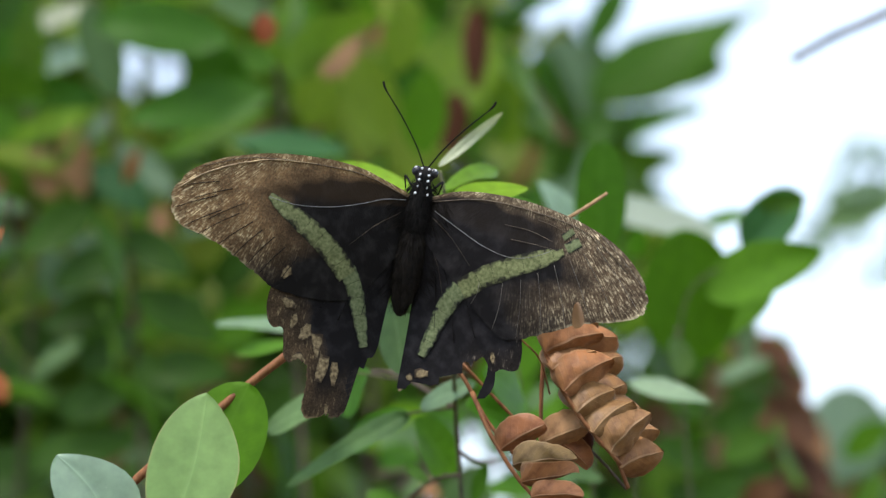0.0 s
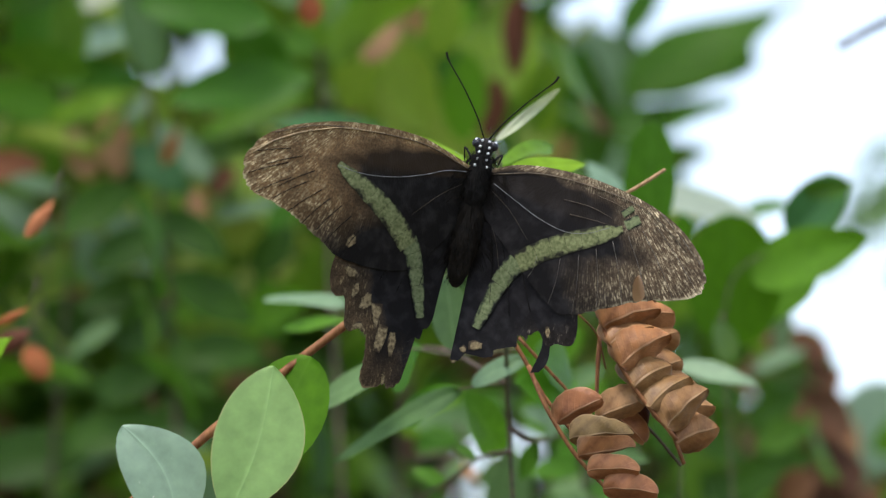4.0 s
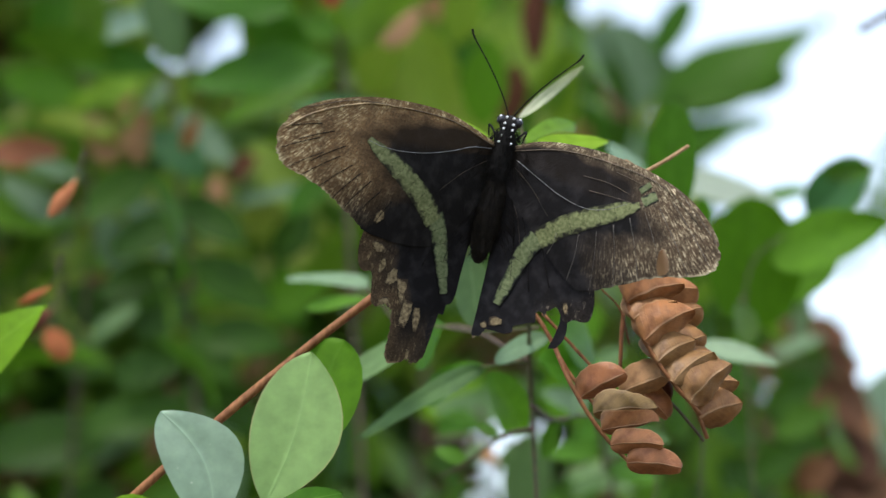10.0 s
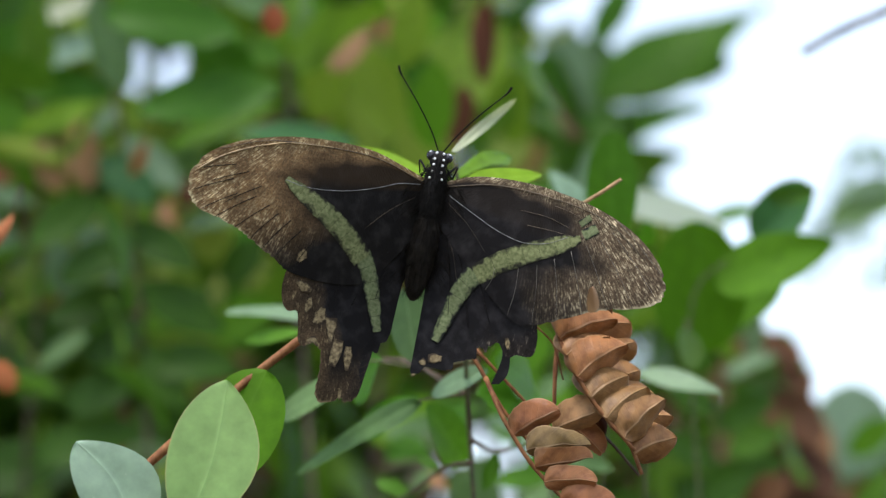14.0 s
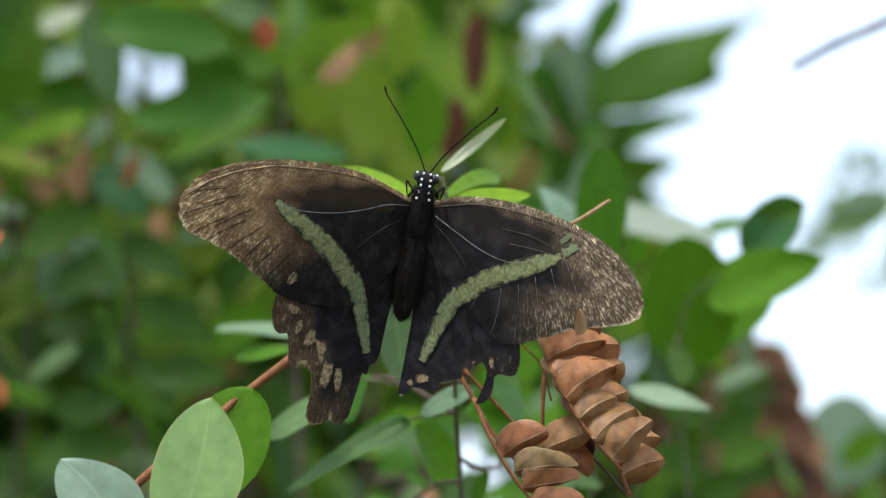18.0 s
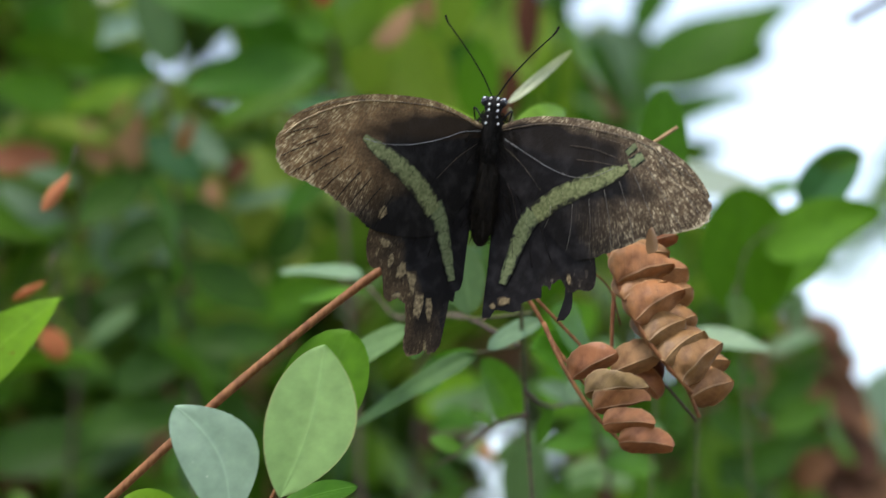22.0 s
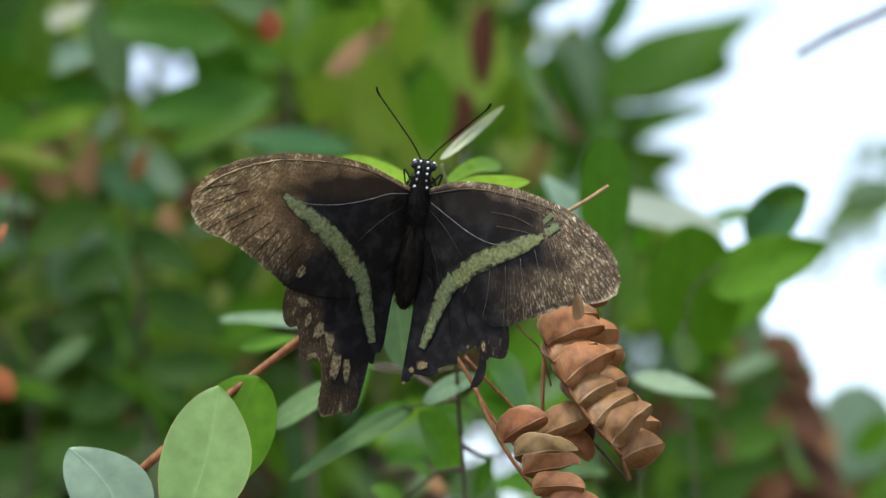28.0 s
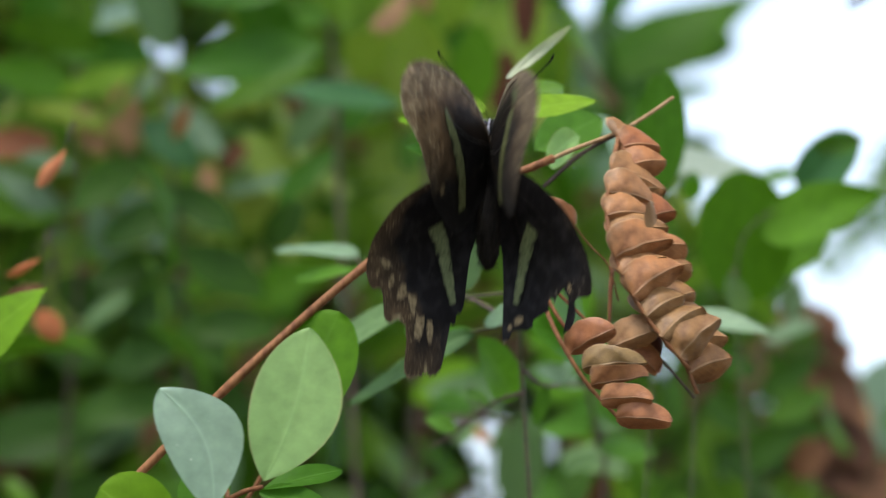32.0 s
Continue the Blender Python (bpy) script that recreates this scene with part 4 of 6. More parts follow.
leaf(s, (-0.1784, 1.7318, 1.8565), (-0.2101, 1.7156, 1.8761), 0.0136, SAGE)
leaf(s, (-0.1757, 1.7419, 1.9179), (-0.2127, 1.7277, 1.9248), 0.0204, FRESH)
leaf(s, (-0.2086, 1.7437, 1.9024), (-0.2554, 1.7306, 1.9018), 0.0178, FRESH)
leaf(s, (-0.2650, 1.7592, 1.9235), (-0.2789, 1.7442, 1.9384), 0.0206, FRESH)
leaf(s, (-0.2285, 1.7672, 1.8808), (-0.2630, 1.7530, 1.8881), 0.0180, DULL)
leaf(s, (-0.1330, 1.7348, 1.8447), (-0.1537, 1.7185, 1.8670), 0.0191, SAGE)
leaf(s, (-0.1532, 1.7323, 1.8568), (-0.1747, 1.7230, 1.8371), 0.0176, FRESH)
leaf(s, (-0.1097, 1.7099, 1.8759), (-0.0968, 1.6969, 1.8823), 0.0124, CHESTNUT)
leaf(s, (-0.1070, 1.7120, 1.8636), (-0.0744, 1.6992, 1.8716), 0.0124, SAGE, facing=(0, -1, 0.8))
# the dark leaves among these carry the lower shrub's shade in their colour
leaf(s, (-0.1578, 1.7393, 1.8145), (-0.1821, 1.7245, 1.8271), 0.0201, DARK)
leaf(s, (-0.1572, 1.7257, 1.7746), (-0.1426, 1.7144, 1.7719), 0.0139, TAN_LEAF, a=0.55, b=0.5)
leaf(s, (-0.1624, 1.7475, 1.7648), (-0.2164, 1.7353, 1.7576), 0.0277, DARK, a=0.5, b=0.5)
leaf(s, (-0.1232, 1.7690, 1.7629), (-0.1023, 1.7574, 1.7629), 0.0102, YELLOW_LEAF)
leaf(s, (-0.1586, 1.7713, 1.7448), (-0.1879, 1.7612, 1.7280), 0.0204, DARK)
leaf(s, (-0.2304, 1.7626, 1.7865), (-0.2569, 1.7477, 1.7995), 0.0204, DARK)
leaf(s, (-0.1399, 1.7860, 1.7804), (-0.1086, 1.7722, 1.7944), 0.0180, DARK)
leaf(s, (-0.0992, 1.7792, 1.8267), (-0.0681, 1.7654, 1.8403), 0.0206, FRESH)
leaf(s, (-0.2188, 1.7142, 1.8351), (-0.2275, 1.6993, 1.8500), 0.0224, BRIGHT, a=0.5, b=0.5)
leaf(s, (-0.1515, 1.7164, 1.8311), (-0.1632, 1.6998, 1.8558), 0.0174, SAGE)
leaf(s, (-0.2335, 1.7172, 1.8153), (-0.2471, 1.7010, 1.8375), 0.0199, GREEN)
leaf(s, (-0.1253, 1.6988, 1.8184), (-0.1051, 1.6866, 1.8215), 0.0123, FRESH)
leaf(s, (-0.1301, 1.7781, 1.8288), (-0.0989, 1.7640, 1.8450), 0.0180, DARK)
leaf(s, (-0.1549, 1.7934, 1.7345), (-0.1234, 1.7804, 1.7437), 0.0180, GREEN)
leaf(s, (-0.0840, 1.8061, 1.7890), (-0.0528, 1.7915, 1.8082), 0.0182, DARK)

# pale leaves behind the wings
s = sprig("leafy_sprig", "leafy shoot behind and under the butterfly with pale and green leaves", [(0.0122, 0.9649, 1.6636), (0.0113, 0.9576, 1.6767), (0.0103, 0.9398, 1.6908), (0.0094, 0.9114, 1.7080), (0.0085, 0.9013, 1.7250), (0.0072, 0.8999, 1.7327)], 0.0007, 0.0004, SHOOT)
stem(s, [(0.0104, 0.9512, 1.6841), (-0.0049, 0.9893, 1.6981), (-0.0204, 1.0487, 1.7068), (-0.0283, 1.0573, 1.7158), (-0.0332, 1.0664, 1.7219), (-0.0350, 1.0658, 1.7249)], 0.0006, 0.0004, BARK, "side_twig")
leaf(s, (-0.0310, 1.0565, 1.7200), (-0.0551, 1.0707, 1.7262), 0.0070, SAGE, a=0.6, b=0.7, facing=(0, -1, 0.8))
leaf(s, (-0.0295, 1.0474, 1.7140), (-0.0499, 1.0672, 1.7173), 0.006, GREEN, a=0.6, b=0.7, facing=(0, -1, 0.8))

stem(s, [(0.0131, 0.9497, 1.6923), (-0.0020, 0.9549, 1.6916), (-0.0117, 0.9596, 1.6937), (-0.0189, 0.9695, 1.6951)], 0.0004, 0.0003, SHOOT, "side_twig")
stem(s, [(0.0112, 0.9512, 1.6841), (0.0035, 0.9562, 1.6841), (-0.0013, 0.9614, 1.6839)], 0.0004, 0.0003, SHOOT, "side_twig")
leaf(s, (-0.0006, 0.9614, 1.6839), (-0.0330, 0.9691, 1.6685), 0.0070, DULL, a=0.55, b=0.8, facing=(0.1, -1, 0.6))
leaf(s, (-0.0173, 0.9603, 1.6898), (-0.0378, 0.9718, 1.6820), 0.0090, DULL, a=0.55, b=0.7, facing=(0, -1, 0.5))
leaf(s, (-0.0006, 0.9614, 1.6839), (-0.0192, 0.9923, 1.6811), 0.010, GREEN)
leaf(s, (-0.0020, 0.9497, 1.6922), (-0.0040, 0.9370, 1.7068), 0.0095, SAGE, a=0.6, b=0.6)
leaf(s, (0.0021, 0.9512, 1.6841), (0.0143, 0.9401, 1.6892), 0.0065, SAGE, a=0.6, b=0.7, facing=(0.3, -1, 0.4))
leaf(s, (-0.0105, 0.9695, 1.6951), (-0.0192, 0.9908, 1.6896), 0.012, GREEN)
leaf(s, (0.0008, 0.9913, 1.6868), (0.0125, 1.0139, 1.6737), 0.012, GREEN)
leaf(s, (0.0137, 0.9908, 1.6896), (0.0330, 1.0114, 1.6881), 0.015, GREEN)
leaf(s, (0.0180, 0.9893, 1.6981), (0.0315, 1.0104, 1.6939), 0.014, GREEN)

stem(s, [(0.0116, 0.9590, 1.6741), (0.0184, 1.0132, 1.6780), (0.0287, 1.0725, 1.6870), (0.0410, 1.1128, 1.6888)], 0.0006, 0.0003, BARK, "side_twig")
stem(s, [(0.0119, 0.9620, 1.6689), (0.0052, 1.0139, 1.6737), (-0.0052, 1.0550, 1.6710), (-0.0114, 1.0755, 1.6701)], 0.0006, 0.0003, BARK, "side_twig")
for base, end, width, mat in (((0.0191, 1.0132, 1.6780), (0.0155, 1.0149, 1.6679), 0.0040, GREEN), ((0.0287, 1.0725, 1.6870), (0.0349, 1.0706, 1.6976), 0.0035, DARK), ((0.0332, 1.0925, 1.6887), (0.0419, 1.0943, 1.6786), 0.0050, GREEN), ((0.0410, 1.1128, 1.6888), (0.0539, 1.1134, 1.6857), 0.0045, DULL), ((0.0038, 1.0141, 1.6730), (-0.0021, 1.0231, 1.6792), 0.0035, DARK), ((-0.0037, 1.0549, 1.6717), (-0.0128, 1.0542, 1.6754), 0.0045, GREEN), ((0.0234, 1.0429, 1.6820), (0.0257, 1.0415, 1.6899), 0.0030, SAGE)):
    leaf(s, base, end, width, mat)

# leaves behind the head
leaf(s, (0.0069, 0.8998, 1.7338), (0.0220, 0.8976, 1.7460), 0.0025, CREAM_LEAF, a=0.55, b=0.6, facing=(0.4, -1, 0.1), label="narrow cream-green young leaf")
leaf(s, (0.0079, 0.9028, 1.7279), (0.0225, 0.9406, 1.7450), 0.0065, FRESH, a=0.6, b=0.8, facing=(0, -1, 0.6))
leaf(s, (0.0097, 0.8837, 1.7222), (0.0276, 0.8928, 1.7288), 0.0085, BRIGHT, a=0.6, b=0.6, facing=(0, -1, 0.8))
leaf(s, (0.0020, 0.9129, 1.7285), (-0.0184, 0.9307, 1.7423), 0.008, BRIGHT, a=0.6, b=0.7, facing=(0, -1, 0.5))
leaf(s, (0.0020, 0.9138, 1.7233), (-0.0197, 0.9323, 1.7336), 0.007, BRIGHT, a=0.6, b=0.7, facing=(0, -1, 0.5))
leaf(s, (0.0033, 0.9147, 1.7180), (-0.0184, 0.9335, 1.7269), 0.007, GREEN, a=0.6, b=0.7, facing=(0, -1, 0.5))
leaf(s, (0.0163, 0.8953, 1.7132), (0.0219, 0.8844, 1.7172), 0.0085, PALE_UNDER, a=0.5, b=0.5)
leaf(s, (0.0138, 0.9046, 1.7176), (0.0300, 0.9129, 1.7286), 0.012, GREEN)

s = sprig("leafy_sprig", "low sprig of small grey-green leaves under the branch", [(0.0440, 1.2972, 1.6796), (0.0414, 1.2741, 1.6957), (0.0383, 1.2613, 1.7107), (0.0335, 1.2485, 1.7254), (0.0317, 1.2466, 1.7361)], 0.0011, 0.0006, BARK)
for base, end, width, mat in (((0.0405, 1.2731, 1.7011), (0.0561, 1.2715, 1.7102), 0.008, DULL), ((0.0405, 1.2728, 1.7029), (0.0229, 1.2632, 1.6999), 0.008, GREEN), ((0.0383, 1.2609, 1.7125), (0.0515, 1.2491, 1.7219), 0.007, DARK), ((0.0374, 1.2606, 1.7143), (0.0209, 1.2498, 1.7183), 0.007, SAGE), ((0.0344, 1.2488, 1.7237), (0.0461, 1.2472, 1.7326), 0.007, DULL), ((0.0335, 1.2485, 1.7254), (0.0236, 1.2473, 1.7325), 0.007, GREEN), ((0.0414, 1.2741, 1.6957), (0.0625, 1.2940, 1.6980), 0.010, GREEN), ((0.0420, 1.2747, 1.6921), (0.0290, 1.2949, 1.6924), 0.008, DULL)):
    leaf(s, base, end, width, mat)

# bright sprig at the open edge
s = bright_sprig = sprig("leafy_sprig", "bright green sprig with a dead rust-red bud leaf", [(-0.1423, 0.9596, 1.6363), (-0.1376, 0.9574, 1.6486), (-0.1309, 0.9498, 1.6629), (-0.1280, 0.9430, 1.6730), (-0.1249, 0.9470, 1.6791)], 0.0011, 0.0006, BARK)
leaf(s, (-0.1275, 0.9421, 1.6777), (-0.1406, 0.9304, 1.7152), 0.0180, BRIGHT, bow=0.0012, a=0.6, b=0.7, facing=(0.15, -1, 0.1))
leaf(s, (-0.1266, 0.9441, 1.6663), (-0.0948, 0.9299, 1.6922), 0.0160, BRIGHT, a=0.55, b=0.75, facing=(0.1, -1, 0.5))
leaf(s, (-0.1383, 0.9565, 1.6540), (-0.1592, 0.9409, 1.6847), 0.02, BRIGHT, a=0.6, b=0.6)
leaf(s, (-0.1313, 0.9635, 1.6717), (-0.1452, 0.9725, 1.6785), 0.009, GREEN)
leaf(s, (-0.1385, 0.9581, 1.6445), (-0.1178, 0.9511, 1.6556), 0.0065, PALE_UNDER, a=0.6, b=0.6, facing=(-0.3, -1, 0.6), fold=0.6)
leaf(s, (-0.1401, 0.9693, 1.6387), (-0.1450, 0.9764, 1.6563), 0.008, GREEN)
leaf(s, (-0.1464, 0.9598, 1.6349), (-0.1478, 0.9586, 1.6417), 0.01, RUST)
part("bud_leaf", add_leaf(bmesh.new(), 0.011, 0.009, curl=1.3, seed=4), RUST, s, "shrivelled rust-red leaf", aim((-0.1272, 0.9368, 1.6790), (-0.1265, 0.9300, 1.6888), (0.2, -1, 0)))


# hanging red leaves
def hanging(label, base, tip, width, curl, mat=None):
    ob = thing("hanging_leaf", base, label, "dead leaf", "dead leaves hanging in the shrub")
    part("blade", add_leaf(bmesh.new(), (Vector(tip) - Vector(base)).length, width, curl=curl, wave=0.08, seed=int(base[0] * 1e4)), mat or RUST, ob, "", aim(base, tip, (0.2, -1, 0.3)))
    b0 = Vector(base)
    stem(ob, [b0, b0 + Vector((0.001, 0.006, 0.008)), b0 + Vector((-0.004, 0.06, 0.016)), b0 + Vector((-0.05, 0.45, 0.06)), b0 + Vector((-0.2, 1.1, 0.1))], 0.0002, 0.0004, BARK)


hanging("curled rust-red dead leaf hanging from a thread-thin twig", (-0.1090, 1.0320, 1.7439), (-0.1151, 1.0238, 1.7328), 0.0048, 1.1)
hanging("small curled rust-red dead leaf", (-0.1160, 1.0468, 1.7174), (-0.1258, 1.0477, 1.7125), 0.0032, 1.4)
hanging("rust-orange dead leaf caught in the shrub", (-0.1248, 1.1369, 1.7249), (-0.1379, 1.1379, 1.7191), 0.007, 0.8, CHESTNUT)
hanging("rust-orange dead leaf in the shrub", (-0.0516, 1.3163, 1.8702), (-0.0512, 1.3182, 1.8593), 0.0093, 0.5)
hanging("chestnut dead leaf in the shrub", (0.0256, 1.6372, 1.9492), (0.0248, 1.6435, 1.9137), 0.014, 0.8, CHESTNUT)
hanging("chestnut dead leaf in the shrub", (0.0167, 1.6436, 1.9137), (0.0135, 1.6484, 1.8865), 0.015, 0.8, CHESTNUT)
for base, end, width in (((0.1469, 1.8803, 1.8366), (0.1683, 1.8598, 1.8375), 0.0143), ((0.1619, 1.8791, 1.8432), (0.1777, 1.8616, 1.8269), 0.0190), ((0.1714, 1.8814, 1.8298), (0.1830, 1.8640, 1.8137), 0.0162), ((0.1659, 1.8838, 1.8165), (0.1736, 1.8680, 1.7912), 0.0285), ((0.1782, 1.8838, 1.8165), (0.1844, 1.8687, 1.7872), 0.0219), ((0.1673, 1.8876, 1.7951), (0.1763, 1.8724, 1.7660), 0.0333), ((0.1822, 1.8881, 1.7924), (0.1911, 1.8729, 1.7633), 0.0238), ((0.1850, 1.8918, 1.7710), (0.2018, 1.8757, 1.7474), 0.0333), ((0.1551, 1.8815, 1.8299), (0.1413, 1.8627, 1.8216), 0.0114), ((0.1727, 1.8904, 1.7790), (0.1830, 1.8752, 1.7501), 0.0285)):
    hanging("brown dead leaf low in the shrub", base, end, width, 0.45, BROWN_LEAF)
hanging("rust-orange dead leaf caught in the shrub", (-0.1427, 1.2883, 1.7430), (-0.1352, 1.2901, 1.7330), 0.0102, 0.5)

# twig against the sky
t = thing("bare_twig", (0.75, 1.3, 0), "thin bare grey twig against the sky", "twig")
stem(t, [(0.75, 1.3, 0), (0.72, 1.3, 1.2), (0.55, 1.28, 1.85), (0.2100, 1.2640, 1.8800), (0.1754, 1.2656, 1.8664), (0.1512, 1.2676, 1.8551), (0.1382, 1.2687, 1.8496), (0.1246, 1.2700, 1.8421)], 0.0016, 0.0011, BARK)

# ---------------------------------------------------------------- the branch
branch = thing("branch", (-0.75, 0.95, 0), "slender red-brown branch crossing behind the butterfly", "branch")
stem(branch, [(-0.75, 0.95, 0), (-0.62, 0.93, 0.7), (-0.36, 0.89, 1.3), (-0.1727, 0.8720, 1.5569), (-0.1271, 0.8553, 1.5945), (-0.0974, 0.8468, 1.6195), (-0.0828, 0.8436, 1.6320), (-0.0541, 0.8440, 1.6584), (-0.0253, 0.8498, 1.6830), (-0.0029, 0.8553, 1.6982), (0.0168, 0.8579, 1.7064)], 0.0011, 0.0009, TWIG, "stem")
stem(branch, [(0.0118, 0.8583, 1.7040), (0.0194, 0.8606, 1.7080), (0.0313, 0.8599, 1.7120), (0.0383, 0.8613, 1.7159), (0.0443, 0.8636, 1.7202)], 0.00055, 0.0004, TWIG_TAN, "side_twig", "tan side twig with a broken end")
stem(branch, [(0.0144, 0.8609, 1.7007), (0.0232, 0.8617, 1.7079), (0.0313, 0.8600, 1.7117)], 0.0005, 0.0004, BARK, "side_twig")
stem(branch, [(0.0043, 0.8550, 1.6881), (0.0117, 0.8528, 1.6777), (0.0172, 0.8505, 1.6673), (0.0251, 0.8493, 1.6573)], 0.0005, 0.0004, TWIG, "side_twig")
stem(branch, [(0.0119, 0.8622, 1.6818), (0.0206, 0.8619, 1.6723), (0.0306, 0.8637, 1.6619)], 0.0004, 0.0003, TWIG, "side_twig")


# ---------------------------------------------------------------- dead hanging leaves
def leaflet(ob, base, end, width, seed, curl=1.08, side=1.0, arch=0.34, facing=-0.22, blunt=0.42, mat=None):
    """One curled dead leaflet: an arched, rolled plate with a crumpled surface and lifted edges."""
    rng = random.Random(seed)
    base, end = Vector(base), Vector(end)
    ln = (end - base).length
    bm = add_leaf(bmesh.new(), ln, width, blunt, 0.5, -0.36, 0.2, 0.085, curl=curl * rng.uniform(0.8, 1.1), along=16, across=14, seed=seed, nick=0.055)
    for v in bm.verts:
        f, u = v.co.y / ln, abs(v.co.x) / (0.5 * width)
        v.co.z += 0.0007 * noise.noise(Vector((v.co.x * 330 + seed * 7, v.co.y * 330, seed)))
        v.co.z += 0.35 * abs(v.co.x) * u ** 5
        v.co.x += side * arch * ln * f * f
    shell(bm, (0, 0, -0.0002))
    face = Vector((0.12 + rng.uniform(-0.15, 0.15), -1, facing + rng.uniform(-0.25, 0.25)))
    return part("leaflet", bm, mat or DRY, ob, "", aim(base + Vector((0, -0.0008, 0)), end, face, rng.uniform(-12, 12)))


def dead_strand(label, points, count, length, width, lean, seed, side=1.0, taper=0.25, first=0.0):
    """A withered compound leaf: overlapping curled leaflets down one side of a drooping stalk."""
    rng = random.Random(seed)
    ob = thing("dead_leaf_strand", points[0], label, "dead leaves", "dead leaves on the branch")
    stem(ob, points, 0.00055, 0.0004, TWIG, "stalk")
    line = smooth_line(points, 12)
    for k in range(count):
        f = first + (1 - first) * (k + 0.4) / count
        p = line[min(int(f * (len(line) - 1)), len(line) - 2)]
        down = (line[min(int(f * (len(line) - 1)) + 1, len(line) - 1)] - p).normalized()
        across = Vector((down.z * -1, 0, down.x)) * side
        lift = lean + rng.uniform(-0.09, 0.09)
        way = (across * math.cos(lift) - down * math.sin(lift) + Vector((0, rng.uniform(-0.12, 0.12), 0))).normalized()
        ln = length * (1 - taper * f) * rng.uniform(0.86, 1.1)
        leaflet(ob, p, p + way * ln, width * rng.uniform(0.9, 1.15), seed * 50 + k, side=side, blunt=0.36)
    return ob


dead_strand("withered chestnut compound leaf with curled overlapping leaflets", [(0.0312, 0.8570, 1.7111), (0.0292, 0.8485, 1.7020), (0.0279, 0.8406, 1.6892), (0.0305, 0.8366, 1.6774), (0.0367, 0.8355, 1.6662), (0.0453, 0.8363, 1.6560)], 10, 0.0128, 0.0124, 0.32, 21, taper=0.12, first=0.2)
dead_strand("withered tan compound leaf hanging beside its twin", [(0.0316, 0.8610, 1.7119), (0.0322, 0.8537, 1.7069), (0.0345, 0.8500, 1.6935), (0.0376, 0.8482, 1.6807), (0.0420, 0.8481, 1.6695), (0.0440, 0.8464, 1.6618)], 10, 0.0084, 0.0112, 0.3, 22, taper=0.05, first=0.04)
small_strand = dead_strand("small withered leaf with red-brown curled leaflets", [(0.0138, 0.8494, 1.6736), (0.0176, 0.8450, 1.6640), (0.0236, 0.8428, 1.6538), (0.0308, 0.8422, 1.6458)], 0, 0.0118, 0.0120, 0.5, 23, taper=0.1, first=0.38)
leaflet(small_strand, (0.0196, 0.8359, 1.6592), (0.0270, 0.8310, 1.6647), 0.0092, 301, 1.0, arch=0.26, facing=-0.5, blunt=0.3, mat=DRY_RED)
leaflet(small_strand, (0.0221, 0.8325, 1.6555), (0.0340, 0.8282, 1.6582), 0.0087, 302, 1.0, arch=0.26, facing=-0.5, blunt=0.3, mat=DRY_OLIVE)
leaflet(small_strand, (0.0239, 0.8311, 1.6517), (0.0347, 0.8269, 1.6537), 0.0075, 303, 1.0, arch=0.26, facing=-0.5, blunt=0.3, mat=DRY_RED)
leaflet(small_strand, (0.0258, 0.8297, 1.6484), (0.0353, 0.8255, 1.6501), 0.0070, 304, 1.0, arch=0.26, facing=-0.5, blunt=0.3, mat=DRY_RED)
leaflet(small_strand, (0.0292, 0.8304, 1.6447), (0.0394, 0.8264, 1.6455), 0.0079, 305, 1.0, arch=0.26, facing=-0.5, blunt=0.3, mat=DRY_RED)
leaflet(small_strand, (0.0329, 0.8458, 1.6620), (0.0384, 0.8425, 1.6579), 0.0069, 308, 1.0, arch=0.26, facing=-0.5, blunt=0.3, mat=DRY_RED)
pale_strand = dead_strand("withered pale leaflets on a thin stalk", [(0.0299, 0.8554, 1.6857), (0.0290, 0.8532, 1.6753), (0.0287, 0.8526, 1.6671)], 0, 0.0105, 0.0095, 0.1, 24, first=0.9)
leaflet(pale_strand, (0.0282, 0.8397, 1.6611), (0.0376, 0.8353, 1.6645), 0.0092, 306, 1.0, arch=0.1, blunt=0.3, mat=DRY_TAN)
# dark leaflet added for the shadowed under part of the pale one
leaflet(pale_strand, (0.0359, 0.8485, 1.6700), (0.0396, 0.8461, 1.6609), 0.0057, 307, 1.0, arch=0.1, blunt=0.3, mat=CHESTNUT)
dead_strand("withered leaflets at the end of a strand", [(0.0420, 0.8433, 1.6640), (0.0446, 0.8402, 1.6577), (0.0470, 0.8410, 1.6515)], 2, 0.0118, 0.0120, 0.2, 25, taper=0.0)

rust_strand = thing("dead_leaf_strand", (0.0308, 0.8543, 1.6738), "single withered rust leaflet on a thin side twig", "dead leaves", "dead leaves on the branch")
stem(rust_strand, [(0.0308, 0.8543, 1.6738), (0.0286, 0.8530, 1.6814), (0.0245, 0.8522, 1.6858), (0.0209, 0.8513, 1.6904)], 0.00022, 0.00018, TWIG, "stalk")
leaflet(rust_strand, (0.0214, 0.8515, 1.6896), (0.0151, 0.8468, 1.6930), 0.0069, 310, 1.0, arch=0.1, blunt=0.3, mat=DRY_RED)
stem(pale_strand, [(0.0371, 0.8552, 1.6640), (0.0417, 0.8599, 1.6603), (0.0455, 0.8626, 1.6563), (0.0477, 0.8651, 1.6541)], 0.00035, 0.0003, BARK, "thin_twig")
tip = thing("dead_leaf_tip", (0.0353, 0.7917, 1.6788), "tan tip of a withered leaflet touching the wing", "dead leaves")
part("blade", shell(add_leaf(bmesh.new(), 0.0062, 0.0028, 0.1, 0.36, -0.15, -0.05, 0.02, curl=0.4, seed=77), (0, 0, -0.0002)), TAN, tip, "", aim((0.0353, 0.7917, 1.6788), (0.0342, 0.7867, 1.6840), (0.1, -1, 0.5)))

